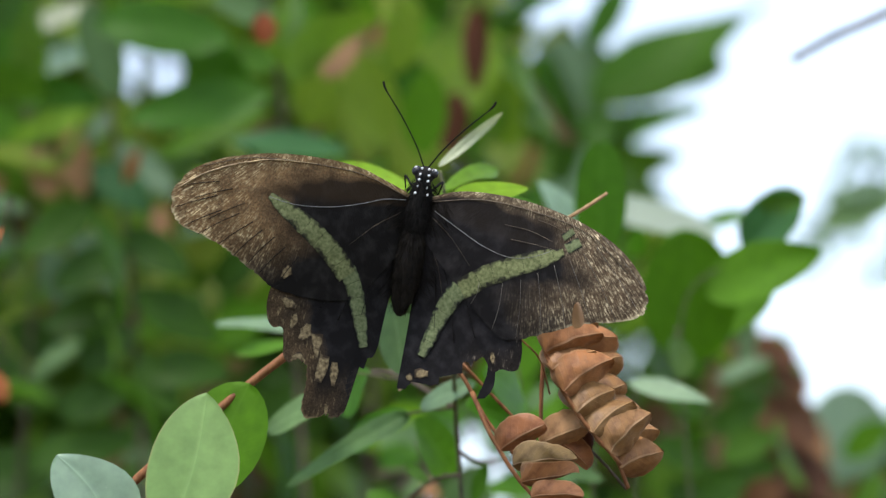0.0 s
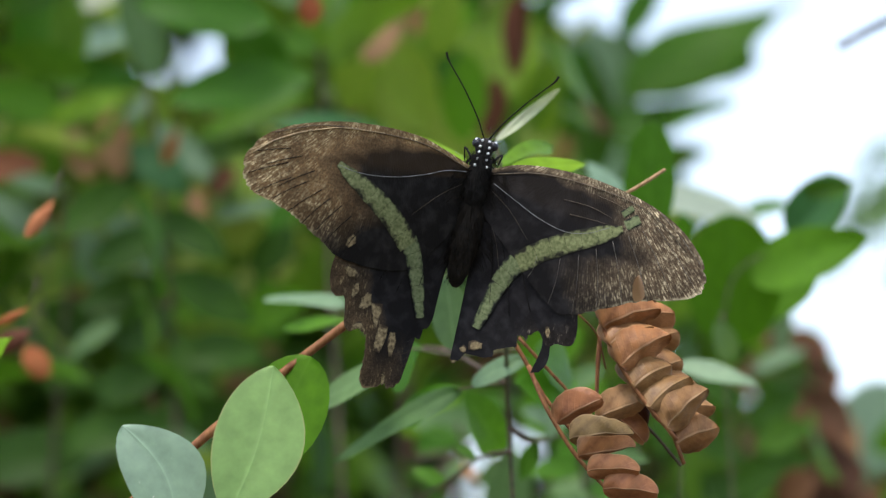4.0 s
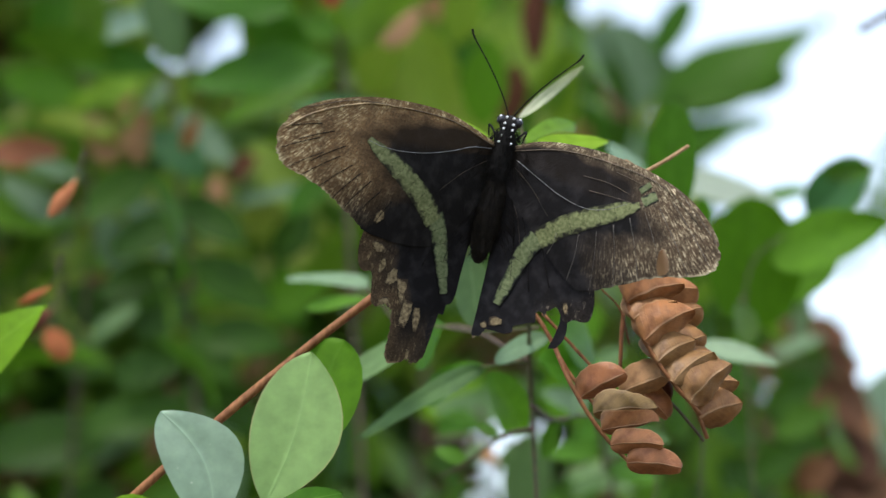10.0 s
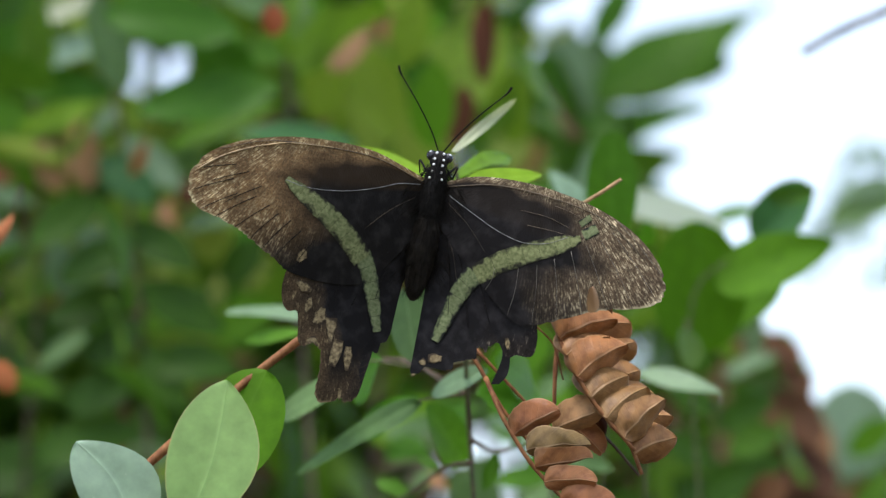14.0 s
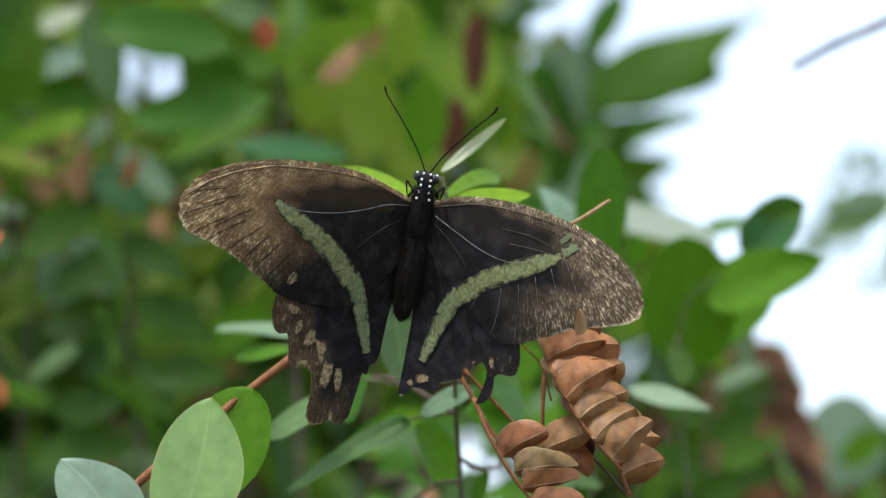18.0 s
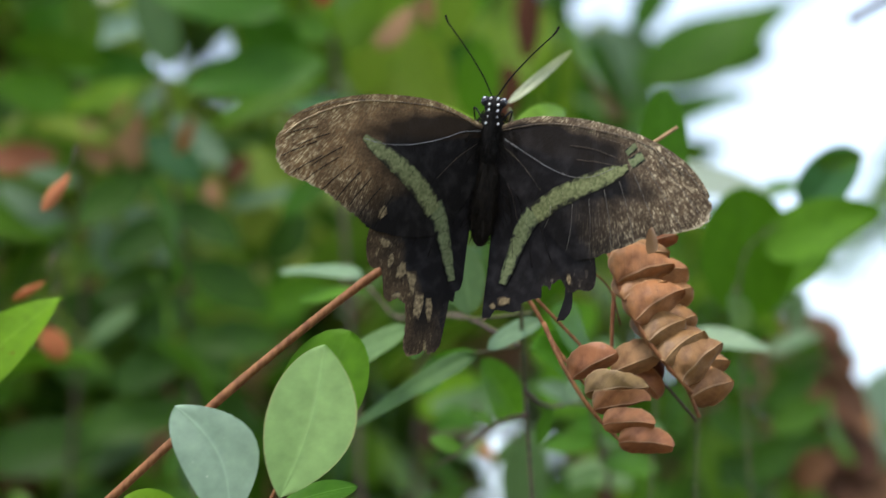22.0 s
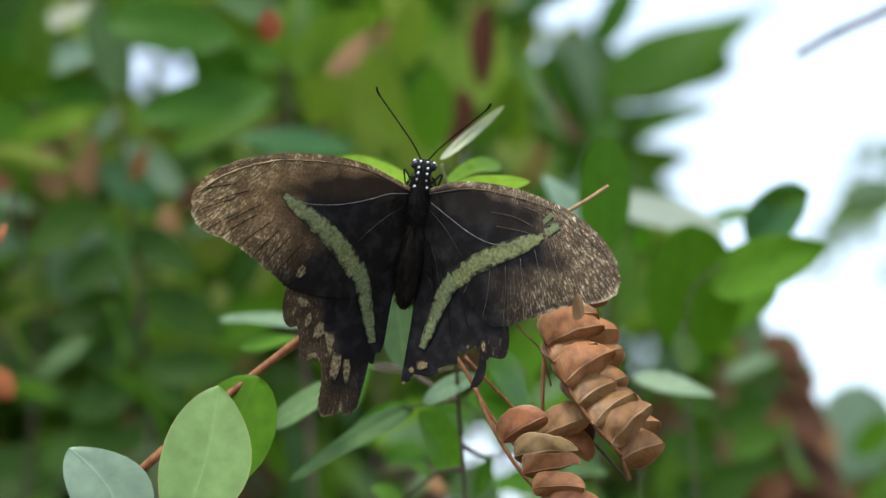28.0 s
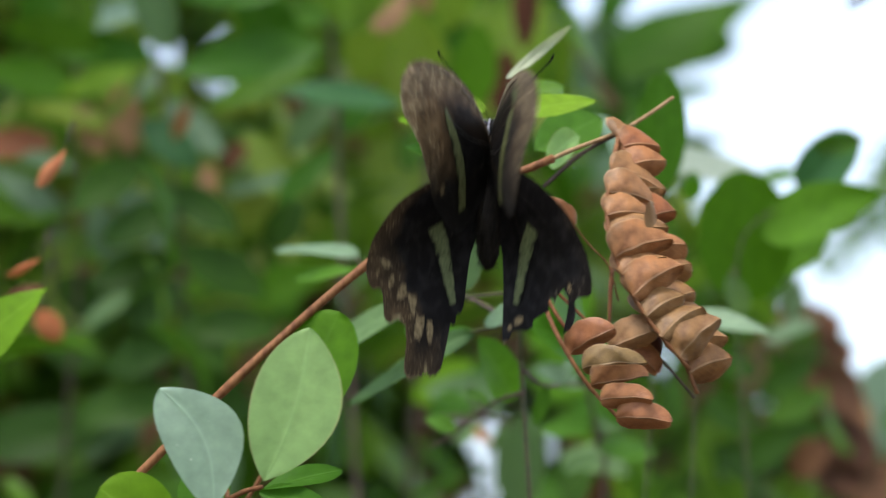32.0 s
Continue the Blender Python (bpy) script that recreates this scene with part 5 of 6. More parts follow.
# ---------------------------------------------------------------- the near sprig
near_sprig = thing("near_sprig", (-0.45, 0.85, 0), "sprig of smooth oval leaves with a pale waxy leaf", "sprig")
stem(near_sprig, [(-0.45, 0.85, 0), (-0.35, 0.84, 0.8), (-0.16, 0.83, 1.5), (-0.0697, 0.8198, 1.6231), (-0.0565, 0.8130, 1.6325), (-0.0499, 0.8096, 1.6345)], 0.0007, 0.0005, TWIG)
leaf(near_sprig, (-0.0496, 0.8094, 1.6356), (-0.0403, 0.8040, 1.6667), 0.0188, PALE_UNDER, bow=0.0018, a=0.88, b=0.78, facing=(0.05, -1, 0.2), fold=0.12, droop=0.03, along=18, across=10, label="green oval leaf with a yellow rim", wave=0.012)
leaf(near_sprig, (-0.0600, 0.8105, 1.6298), (-0.0707, 0.8022, 1.6538), 0.0168, WAXY, bow=0.0040, a=0.86, b=0.72, facing=(0.1, -1, 0.35), fold=0.15, droop=0.02, along=18, across=10, label="pale blue-green waxy leaf", wave=0.015)
back_sprig = thing("leafy_shoot", (-0.43, 0.87, 0), "thin shoot with a fresh green leaf behind the pale ones", "sprig")
stem(back_sprig, [(-0.43, 0.87, 0), (-0.33, 0.865, 0.8), (-0.15, 0.86, 1.45), (-0.0514, 0.8497, 1.6378), (-0.0439, 0.8474, 1.6510)], 0.0007, 0.0004, TWIG)
leaf(back_sprig, (-0.0445, 0.8476, 1.6498), (-0.0346, 0.8431, 1.6747), 0.0195, DEEP, a=0.6, b=0.5, facing=(-0.3, -1, 0.1), label="fresh green leaf with a reddish tip")
leaf(near_sprig, (-0.0504, 0.8177, 1.6347), (-0.0338, 0.8267, 1.6416), 0.006, GREEN, facing=(0, -1, 0.8))
leaf(near_sprig, (-0.0510, 0.8178, 1.6341), (-0.0345, 0.8183, 1.6313), 0.008, GREEN, facing=(0, -1, 0.8))
leaf(near_sprig, (-0.0685, 0.8048, 1.6218), (-0.0818, 0.7978, 1.6327), 0.017, BRIGHT, a=0.5, b=0.4)
leaf(near_sprig, (-0.0599, 0.8285, 1.6310), (-0.0665, 0.8269, 1.6404), 0.012, GREEN)

# ---------------------------------------------------------------- the butterfly
HINGE = -0.008
butterfly = thing("butterfly", (0.0038, 0.8186, 1.7160), "worn black swallowtail butterfly with pale green wing bands", "butterfly")
MM = 0.001


def spun(profile, sides=14, squash=1.0):
    """A body of revolution about z; profile of (z, radius) in millimetres."""
    bm = bmesh.new()
    rings = []
    for z, r in profile:
        rings.append([bm.verts.new((r * MM * math.cos(a), r * MM * squash * math.sin(a), z * MM)) for a in (2 * math.pi * k / sides for k in range(sides))])
    for a, b in zip(rings, rings[1:]):
        for k in range(sides):
            bm.faces.new((a[k], b[k], b[(k + 1) % sides], a[(k + 1) % sides]))
    bm.faces.new(rings[0])
    bm.faces.new(rings[-1][::-1])
    bmesh.ops.recalc_face_normals(bm, faces=bm.faces[:])
    return bm


def inside(name, bm, mat, parent, label="", m=None):
    ob = part(name, bm, mat, parent, label)
    if m is not None:
        ob.matrix_basis = m
    return ob


inside("thorax", spun([(-1.2, 1.1), (-2.5, 1.9), (-5, 2.7), (-8, 3.1), (-11, 2.9), (-13.5, 2.3)]), FUR, butterfly, "furry black thorax")
abdomen = inside("abdomen", spun([(-12, 1.8), (-13.5, 2.4), (-16, 2.6), (-17.5, 2.4), (-18, 2.6), (-20, 2.5), (-20.4, 2.3), (-22.5, 2.4), (-23, 2.1), (-25, 2.1), (-25.4, 1.85), (-27.3, 1.8), (-28, 1.5), (-29.6, 1.1), (-30.6, 0.4)]), ABDOMEN, butterfly, "segmented brown abdomen", Matrix.Translation((0, -0.0006, 0)) @ Matrix.Diagonal((1.3, 0.8, 1, 1)))
head = inside("head", spun([(1.6, 0.5), (1.3, 1.4), (0.4, 2.0), (-0.6, 2.1), (-1.6, 1.7), (-2.4, 1.4)]), FUR, butterfly, "black head with white dots")
ball = bmesh.new()
bmesh.ops.create_icosphere(ball, subdivisions=2, radius=1.15 * MM)
eye_mesh = finish(ball, "eye", EYE)
dot = bmesh.new()
bmesh.ops.create_icosphere(dot, subdivisions=1, radius=0.34 * MM)
dot_mesh = finish(dot, "white_dot", WHITE_DOT)
antennae = []
for sx in (-1, 1):
    inside("eye", eye_mesh, EYE, head, "", pose(sx * 1.75 * MM, -0.4 * MM, 0.3 * MM))
    for x, y, z in ((0.75, -1.75, 1.0), (0.95, -1.95, -0.3), (0.95, -1.75, -1.5), (1.0, -2.0, -2.9), (1.3, -2.6, -4.4), (2.1, -1.0, 1.0)):
        inside("white_dot", dot_mesh, WHITE_DOT, head, "", pose(sx * x * MM, y * MM, z * MM))
    feeler = [(sx * 0.5 * MM, -0.3 * MM, 1.4 * MM), (sx * 2.9 * MM, -0.8 * MM, 5.6 * MM), (sx * 6.8 * MM, -1.2 * MM, 10.8 * MM), (sx * 11.0 * MM, -0.6 * MM, 15.6 * MM)]
    antenna = inside("antenna", tube(feeler, 0.16 * MM, 0.15 * MM, 6, 8), VEIN_DARK, butterfly, "thin black antenna")
    inside("club", tube([feeler[-1], (sx * 11.7 * MM, -0.5 * MM, 16.6 * MM), (sx * 12.1 * MM, -0.3 * MM, 17.6 * MM)], 0.2 * MM, 0.26 * MM, 6, 4), VEIN_DARK, antenna, "black club tip")
    antennae.append(antenna)
    inside("leg", tube([(sx * 1.5 * MM, 1.5 * MM, -4 * MM), (sx * 4 * MM, 6 * MM, -1 * MM), (sx * 3.6 * MM, 12 * MM, -3.5 * MM)], 0.3 * MM, 0.15 * MM, 6, 5), VEIN_DARK, butterfly)


def hairs(parent, name, mat, count, seed, place, length, r=0.05):
    """Fine hairs as thin cones; place(rng) gives a root and a direction, in millimetres."""
    rng = random.Random(seed)
    bm = bmesh.new()
    for k in range(count):
        root, way = place(rng)
        root, way = Vector(root) * MM, Vector(way).normalized()
        side = way.cross(Vector((0.3, 0.5, 0.8))).normalized()
        up = side.cross(way)
        base = [bm.verts.new(root + (side * math.cos(a) + up * math.sin(a)) * r * MM) for a in (0, 2.1, 4.2)]
        tip = bm.verts.new(root + way * length * MM * rng.uniform(0.6, 1.3))
        for i in range(3):
            bm.faces.new((base[i], base[(i + 1) % 3], tip))
    return tagged(inside(name, bm, mat, parent), kind="stuff")


def thorax_hair(rng):
    z, a = rng.uniform(-13, -1.5), rng.uniform(math.pi, 2 * math.pi)
    r = 3.0 * math.sin(math.pi * (z + 16) / 17) ** 0.5
    return (r * math.cos(a), r * math.sin(a), z), (math.cos(a), math.sin(a) * 0.7, rng.uniform(-1.6, -0.4))


def abdomen_hair(rng):
    z, a = rng.uniform(-29, -12.5), rng.uniform(math.pi, 2 * math.pi)
    r = 3.0 * (1 - max(0.0, (-z - 22) / 12))
    return (r * math.cos(a), 0.75 * r * math.sin(a) - 0.6, z), (0.7 * math.cos(a), 0.25 * math.sin(a), rng.uniform(-2.2, -0.9))


hairs(butterfly, "thorax_fur", FUR, 700, 41, thorax_hair, 1.9, 0.07)
hairs(butterfly, "abdomen_fur", ABDOMEN, 600, 43, abdomen_hair, 2.2, 0.06)


def camber(x, z):
    """Height of the wing surface over its plane, towards the viewer of the upper side."""
    return 0.0016 * math.sin(x * 55) - 0.0006 * math.sin(z * 160 + x * 40)


FAN = (24.0, 8.0)  # the point from which the veins of a wing spread, millimetres from the head


def wing(name, sx, outline, root, mat, label, ragged, seed, tail=()):
    """A wing blade as a fan from its root to a ragged outline (millimetres from the head; x away from the body)."""
    rng = random.Random(seed)
    rim = smooth_line([(x, z, 0) for x, z in outline], 7)
    bm = bmesh.new()
    uv = bm.loops.layers.uv.verify()
    fan = bm.loops.layers.uv.new("fan")
    n, rows = 22, []
    for i, p in enumerate(rim):
        rag = 1 - ragged * max(0.0, rng.uniform(-0.6, 1)) * (1 if i > len(rim) * 0.42 else 0)
        row = []
        for k in range(n + 1):
            f = (k / n) ** 0.8
            f2 = f if k < n else f * rag
            x, z = (root[0] + (p.x - root[0]) * f2) * MM, (root[1] + (p.y - root[1]) * f2) * MM
            row.append((bm.verts.new((sx * x, -camber(x, z), z - HINGE)), (i / (len(rim) - 1), f)))
        rows.append(row)
    for r, s2 in zip(rows, rows[1:]):
        for k in range(n):
            q = (r[k], r[k + 1], s2[k + 1], s2[k])
            f = bm.faces.new([v for v, _ in q])
            for loop, (v, c) in zip(f.loops, q):
                loop[uv].uv = c
                dx, dz = abs(v.co.x) / MM - FAN[0], (v.co.z + HINGE) / MM - FAN[1]
                loop[fan].uv = (25 * math.atan2(dx, -dz), math.hypot(dx, dz))
    bmesh.ops.remove_doubles(bm, verts=bm.verts[:], dist=1e-6)
    line = smooth_line(tail, 6) if tail else []
    lobe = [[bm.verts.new((sx * x, 0.00012 - camber(x, z), z - HINGE)) for x, z in (((p.x + u * p.z) * MM, (p.y + 0.25 * u * p.z) * MM) for u in (-0.5, -0.2, 0.2, 0.5))] for p in line]
    for a, b in zip(lobe, lobe[1:]):
        for k in range(3):
            for loop in bm.faces.new((a[k], a[k + 1], b[k + 1], b[k])).loops:
                loop[uv].uv = (0.95, 0.8)
    bmesh.ops.recalc_face_normals(bm, faces=bm.faces[:])
    shell(bm, (0, 0.00008, 0))
    ob = inside(name, bm, mat, butterfly, label)
    ob.location = (0, 0, HINGE)
    return ob


def vein(parent, sx, points, r, mat):
    line = [(sx * x * MM, -camber(x * MM, z * MM) - 0.00018, z * MM - HINGE) for x, z in points]
    return inside("vein", tube(line, r * MM, r * 0.7 * MM, 5, 5), mat, parent)


wings = {}
LEFT_FORE = [(2.6, -4.8), (8.6, -2.9), (14.5, -1.3), (20.6, -0.8), (27.4, -1.0), (33.5, -1.7), (38.7, -2.9), (44.6, -4.9), (49.8, -8.0), (53.0, -12.2), (53.2, -16.4), (52.0, -18.8), (50.2, -20.0), (45.4, -21.3), (41.0, -22.9), (37.4, -24.8), (33.2, -27.0), (29.2, -29.2), (21.1, -30.2), (10.9, -28.4), (2.0, -17.1)]
LEFT_HIND = [(1.5, -8.0), (12.0, -11.5), (22.5, -18.0), (28.0, -25.6), (29.3, -31.4), (28.6, -35.6), (27.0, -37.4), (25.0, -37.2), (24.2, -40.2), (23.7, -43.1), (22.2, -44.1), (20.6, -42.9), (18.9, -43.9), (18.2, -46.8), (18.2, -51.1), (18.0, -54.3), (16.4, -55.2), (12.4, -54.0), (11.2, -54.6), (8.9, -53.2), (8.3, -51.2), (9.2, -46.9), (8.3, -44.0), (8.6, -42.0), (5.8, -42.9), (5.4, -40.9), (4.1, -40.0), (3.3, -37.1), (3.4, -30.5), (0.6, -20.3)]
RIGHT_FORE = [(2.9, -4.4), (8.7, -2.4), (16.4, -1.7), (25.7, -2.2), (36.6, -4.5), (45.3, -8.4), (51.4, -14.0), (53.4, -19.1), (50.8, -22.3), (41.0, -25.3), (34.9, -27.6), (26.5, -31.1), (21.1, -29.9), (11.5, -21.9), (2.0, -13.4)]
RIGHT_HIND = [(1.5, -8.0), (12.0, -11.5), (22.0, -19.0), (26.8, -26.6), (28.2, -31.7), (28.6, -34.4), (28.3, -36.8), (27.0, -37.6), (24.7, -37.6), (23.4, -38.4), (22.2, -38.0), (21.3, -36.3), (19.9, -35.9), (18.5, -37.4), (18.1, -38.4), (17.4, -37.6), (16.2, -37.9), (16.3, -40.2), (14.0, -40.9), (11.8, -41.8), (11.5, -43.6), (6.2, -43.8), (5.1, -45.0), (3.4, -46.3), (2.6, -44.7), (4.1, -42.3), (3.8, -39.5), (2.8, -37.2), (3.2, -34.3), (2.5, -29.6), (0.8, -19.5)]
RIGHT_TAIL = [(22.2, -35.4, 1.9), (22.6, -38.4, 1.7), (22.6, -40.8, 2.3), (22.2, -42.8, 2.5), (21.5, -44.4, 1.7)]
for side, sx, fore, hind in (("left", -1, LEFT_FORE, LEFT_HIND), ("right", 1, RIGHT_FORE, RIGHT_HIND)):
    fw = wings[side + "_forewing"] = wing(side + "_forewing", sx, fore, (2.2, -7.5), FOREWING if sx < 0 else FOREWING_GREY, "dark forewing with a worn brown tip", 0.014, 31 + sx)
    hw = wings[side + "_hindwing"] = wing(side + "_hindwing", sx, hind, (1.8, -12.0), HINDWING_WORN if sx < 0 else HINDWING, "black scalloped hindwing with a tail", 0.018, 35 + sx, () if sx < 0 else RIGHT_TAIL)
    hw.location.y = 0.0004

# long hairs over the wing bases
for side, sx in (("left", -1), ("right", 1)):
    for wing_name, top, low, seed in (("_forewing", -5.0, -12.0, 44), ("_hindwing", -13.0, -26.0, 46)):
        def wing_hair(rng):
            x, z = rng.uniform(2.0, 6.5), rng.uniform(low, top)
            return (sx * x, -camber(x * MM, z * MM) / MM - 0.15, z - HINGE / MM), (sx * rng.uniform(0.3, 1.0), rng.uniform(-0.12, 0.02), rng.uniform(-1.2, -0.4))
        hairs(wings[side + wing_name], "wing_base_hair", ABDOMEN, 130, seed + sx, wing_hair, 3.4, 0.045)

def ribbon(parent, sx, name, mat, points, cells, seed, lift=0.00022, slant=0.0):
    """A strip of scales along points (x, z, width in millimetres), parted into cells by the veins."""
    rng = random.Random(seed)
    line = smooth_line([(x, z, 0.92 * w) for x, z, w in points], 10)
    last = len(line) - 1

    def at(s):
        s = min(max(s, 0.0), 1.0) * last
        k = min(int(s), last - 1)
        return line[k].lerp(line[k + 1], s - k)

    edge = [rng.uniform(-0.08, 0.08) for k in range(200)]
    for c in range(cells):
        bm = bmesh.new()
        uv = bm.loops.layers.uv.verify()
        rows = []
        for i in range(9):
            s = (c + 0.008 + 0.984 * i / 8) / cells
            p, way = at(s), (at(s + 0.02) - at(s - 0.02)).normalized()
            end = 1 - 0.04 * abs(2 * i / 8 - 1) ** 3
            row = []
            for k in range(7):
                v = k / 6 - 0.5
                w = p.z * end * (1 + edge[c * 9 + i + (100 if v < 0 else 0)] * abs(v)) * v
                x = (p.x - way.y * w + slant * w) * MM
                z = (p.y + way.x * w) * MM
                row.append((bm.verts.new((sx * x, -camber(x, z) - lift * (0.75 if 0 < k < 6 else 0.5), z - HINGE)), (s, k / 6)))
            rows.append(row)
        for a, d in zip(rows, rows[1:]):
            for k in range(6):
                q = (a[k], a[k + 1], d[k + 1], d[k])
                f = bm.faces.new([v for v, _ in q])
                for loop, (_, co) in zip(f.loops, q):
                    loop[uv].uv = co
        inside(name, bm, mat, parent)


# green bands, cell by cell
ribbon(wings["left_forewing"], -1, "band_cell", BAND, [(33.0, -10.4, 1.8), (30.7, -11.8, 3.2), (27.7, -13.4, 4.2), (24.1, -15.4, 4.8), (19.8, -18.2, 5.0), (16.2, -21.0, 5.0), (13.0, -24.2, 4.8)], 8, 60)
ribbon(wings["left_forewing"], -1, "cream_mark", CREAM, [(27.1, -26.9, 1.4), (26.4, -25.5, 2.6), (26.1, -24.1, 1.4)], 1, 67)
ribbon(wings["left_hindwing"], -1, "band_cell", TEAL_BAND, [(13.6, -22.6, 4.8), (11.7, -25.4, 4.8), (10.2, -28.4, 4.2), (8.8, -31.8, 3.6), (7.6, -35.2, 3.0), (6.6, -38.4, 2.2)], 5, 70, 0.0006)
ribbon(wings["right_forewing"], 1, "band_cell", BAND, [(33.8, -11.2, 2.0), (31.3, -12.4, 3.6), (27.8, -14.1, 4.5), (24.0, -15.8, 4.9), (20.4, -17.7, 5.0), (17.0, -19.6, 5.0), (12.8, -22.8, 4.9)], 7, 80)
ribbon(wings["right_forewing"], 1, "band_cell", TEAL_BAND, [(34.2, -10.4, 2.6), (36.8, -8.4, 2.4)], 1, 85)
ribbon(wings["right_forewing"], 1, "band_cell", TEAL_BAND, [(33.0, -8.2, 1.8), (35.0, -6.4, 1.6)], 1, 86)
ribbon(wings["right_hindwing"], 1, "band_cell", TEAL_BAND, [(12.8, -22.4, 4.9), (11.0, -25.0, 4.8), (9.6, -28.0, 4.3), (8.5, -31.4, 3.8), (7.6, -34.6, 3.2), (6.6, -38.0, 2.4)], 5, 90, 0.0006)
# cream blotches between the veins of the worn hindwing
for k, mark in enumerate((((26.4, -31.0, 0.8), (24.6, -31.9, 1.9), (22.8, -32.5, 1.2)), ((22.8, -33.6, 0.6), (22.7, -35.4, 1.5), (23.3, -37.2, 0.6)), ((19.4, -35.4, 1.2), (19.8, -37.3, 2.4), (20.8, -39.1, 1.2)), ((17.2, -37.2, 2.3), (16.9, -39.8, 1.9), (16.6, -42.7, 0.5)), ((14.7, -41.4, 1.8), (15.0, -44.3, 2.1), (15.5, -47.2, 1.5)), ((12.4, -42.4, 1.2), (12.2, -44.6, 1.7), (12.0, -47.6, 0.7)), ((21.6, -43.2, 0.9), (20.4, -42.4, 1.3), (19.2, -43.6, 0.5)), ((12.9, -51.4, 0.4), (12.6, -52.6, 0.8), (12.4, -53.6, 0.4)))):
    ribbon(wings["left_hindwing"], -1, "cream_mark", CREAM, [(x, z, 1.3 * w) for x, z, w in mark], 1, 100 + k, 0.0003)
for k, mark in enumerate((((22.0, -34.4, 0.6), (22.4, -35.6, 1.1), (22.8, -36.8, 0.5)), ((6.0, -41.9, 1.7), (7.4, -41.6, 2.0), (9.0, -41.4, 1.2)), ((4.5, -42.4, 1.2), (5.2, -43.0, 1.3), (5.6, -43.5, 0.8)), ((3.9, -45.6, 0.4), (3.4, -45.9, 0.6), (3.2, -46.2, 0.3)))):
    ribbon(wings["right_hindwing"], 1, "cream_mark", CREAM, [(x, z, 1.2 * w) for x, z, w in mark], 1, 110 + k, 0.0003)
# veins: the pale cell vein, and dark veins fanning to the margin
vein(wings["left_forewing"], -1, [(3.4, -6.2), (8.2, -6.9), (12.7, -8.6), (18.8, -10.4), (24.9, -11.3), (29.6, -11.3), (33.0, -10.7)], 0.09, VEIN_PALE)
# front-edge vein, the edge's highlight put into its golden colour
vein(wings["left_forewing"], -1, [(51.8, -12.0), (48.2, -9.0), (43.3, -6.3), (38.4, -4.4), (33.3, -3.0), (24, -2.2)], 0.2, VEIN_GOLD)
vein(wings["right_forewing"], 1, [(4, -7.4), (10, -10.2), (16, -12.8), (22, -14.2), (27, -13.4), (31, -11.4)], 0.075, VEIN_PALE)
for line in ([(20, -7.6), (26, -8.0), (31, -9.4)], [(22, -10.4), (27, -10.6), (32, -11.0)], [(27, -5.4), (31, -6.2), (35, -7.6)]):
    vein(wings["right_forewing"], 1, line, 0.06, VEIN_TAN)
for sx, side in ((-1, "left"), (1, "right")):
    fw, hw = wings[side + "_forewing"], wings[side + "_hindwing"]
    d = 0 if sx < 0 else -2.5
    # front vein, coloured tan for the thin highlight below the leading edge
    vein(fw, sx, [(3, -5.6), (14, -2.6 + d * 0.3), (26, -2.4 + d * 0.6), (38, -3.4 + d * 1.2), (48, -7.0 + d * 2.4)], 0.12, VEIN_TAN)
    if sx < 0:
        for a, b in (((44, -9.5), (51.8, -11.8)), ((44, -12.5), (52.2, -16.4)), ((42.6, -15.3), (49.6, -19.8)), ((38.8, -15.3), (46.6, -21.0)), ((35.6, -16.5), (42, -22.4)), ((33.4, -17.9), (38.4, -24.2)), ((30.5, -18.8), (35.4, -25.8)), ((27.8, -20.5), (32.4, -27.2)), ((24.5, -22), (28, -29)), ((41, -10.5), (48.6, -13.8)), ((38, -13), (45, -17.6))):
            vein(fw, sx, [a, ((a[0] + b[0]) / 2 + 0.3, (a[1] + b[1]) / 2), b], 0.1, VEIN_DARK)
    else:
        for x, z, s in ((52.0, -15.6, 0.6), (51.8, -20.6, 0.58), (47.4, -23.2, 0.6), (42.2, -24.8, 0.62), (37.0, -26.6, 0.64), (31.8, -28.8, 0.66), (26.6, -30.8, 0.68), (21.2, -29.6, 0.74), (15.6, -25.2, 0.86)):
            gx, gz = FAN[0] + (x - FAN[0]) * s, FAN[1] + (z - FAN[1]) * s
            vein(fw, sx, [(gx, gz), ((gx + x) / 2 + 0.4, (gz + z) / 2), (x, z)], 0.05, VEIN_DASH)
    for k in range(4):
        f = k / 3
        vein(hw, sx, [(4 + 2 * f, -13), (10 + 8 * f - 3, -23 + 3 * f), (9 + 13 * f, -36 + 6 * f)], 0.1, VEIN_DARK)
    vein(fw, sx, [(4, -9), (9, -12.5), (14, -17.5)], 0.035, VEIN_TAN)
    vein(hw, sx, [(4, -14), (7, -19), (9, -25)], 0.035, VEIN_TAN)



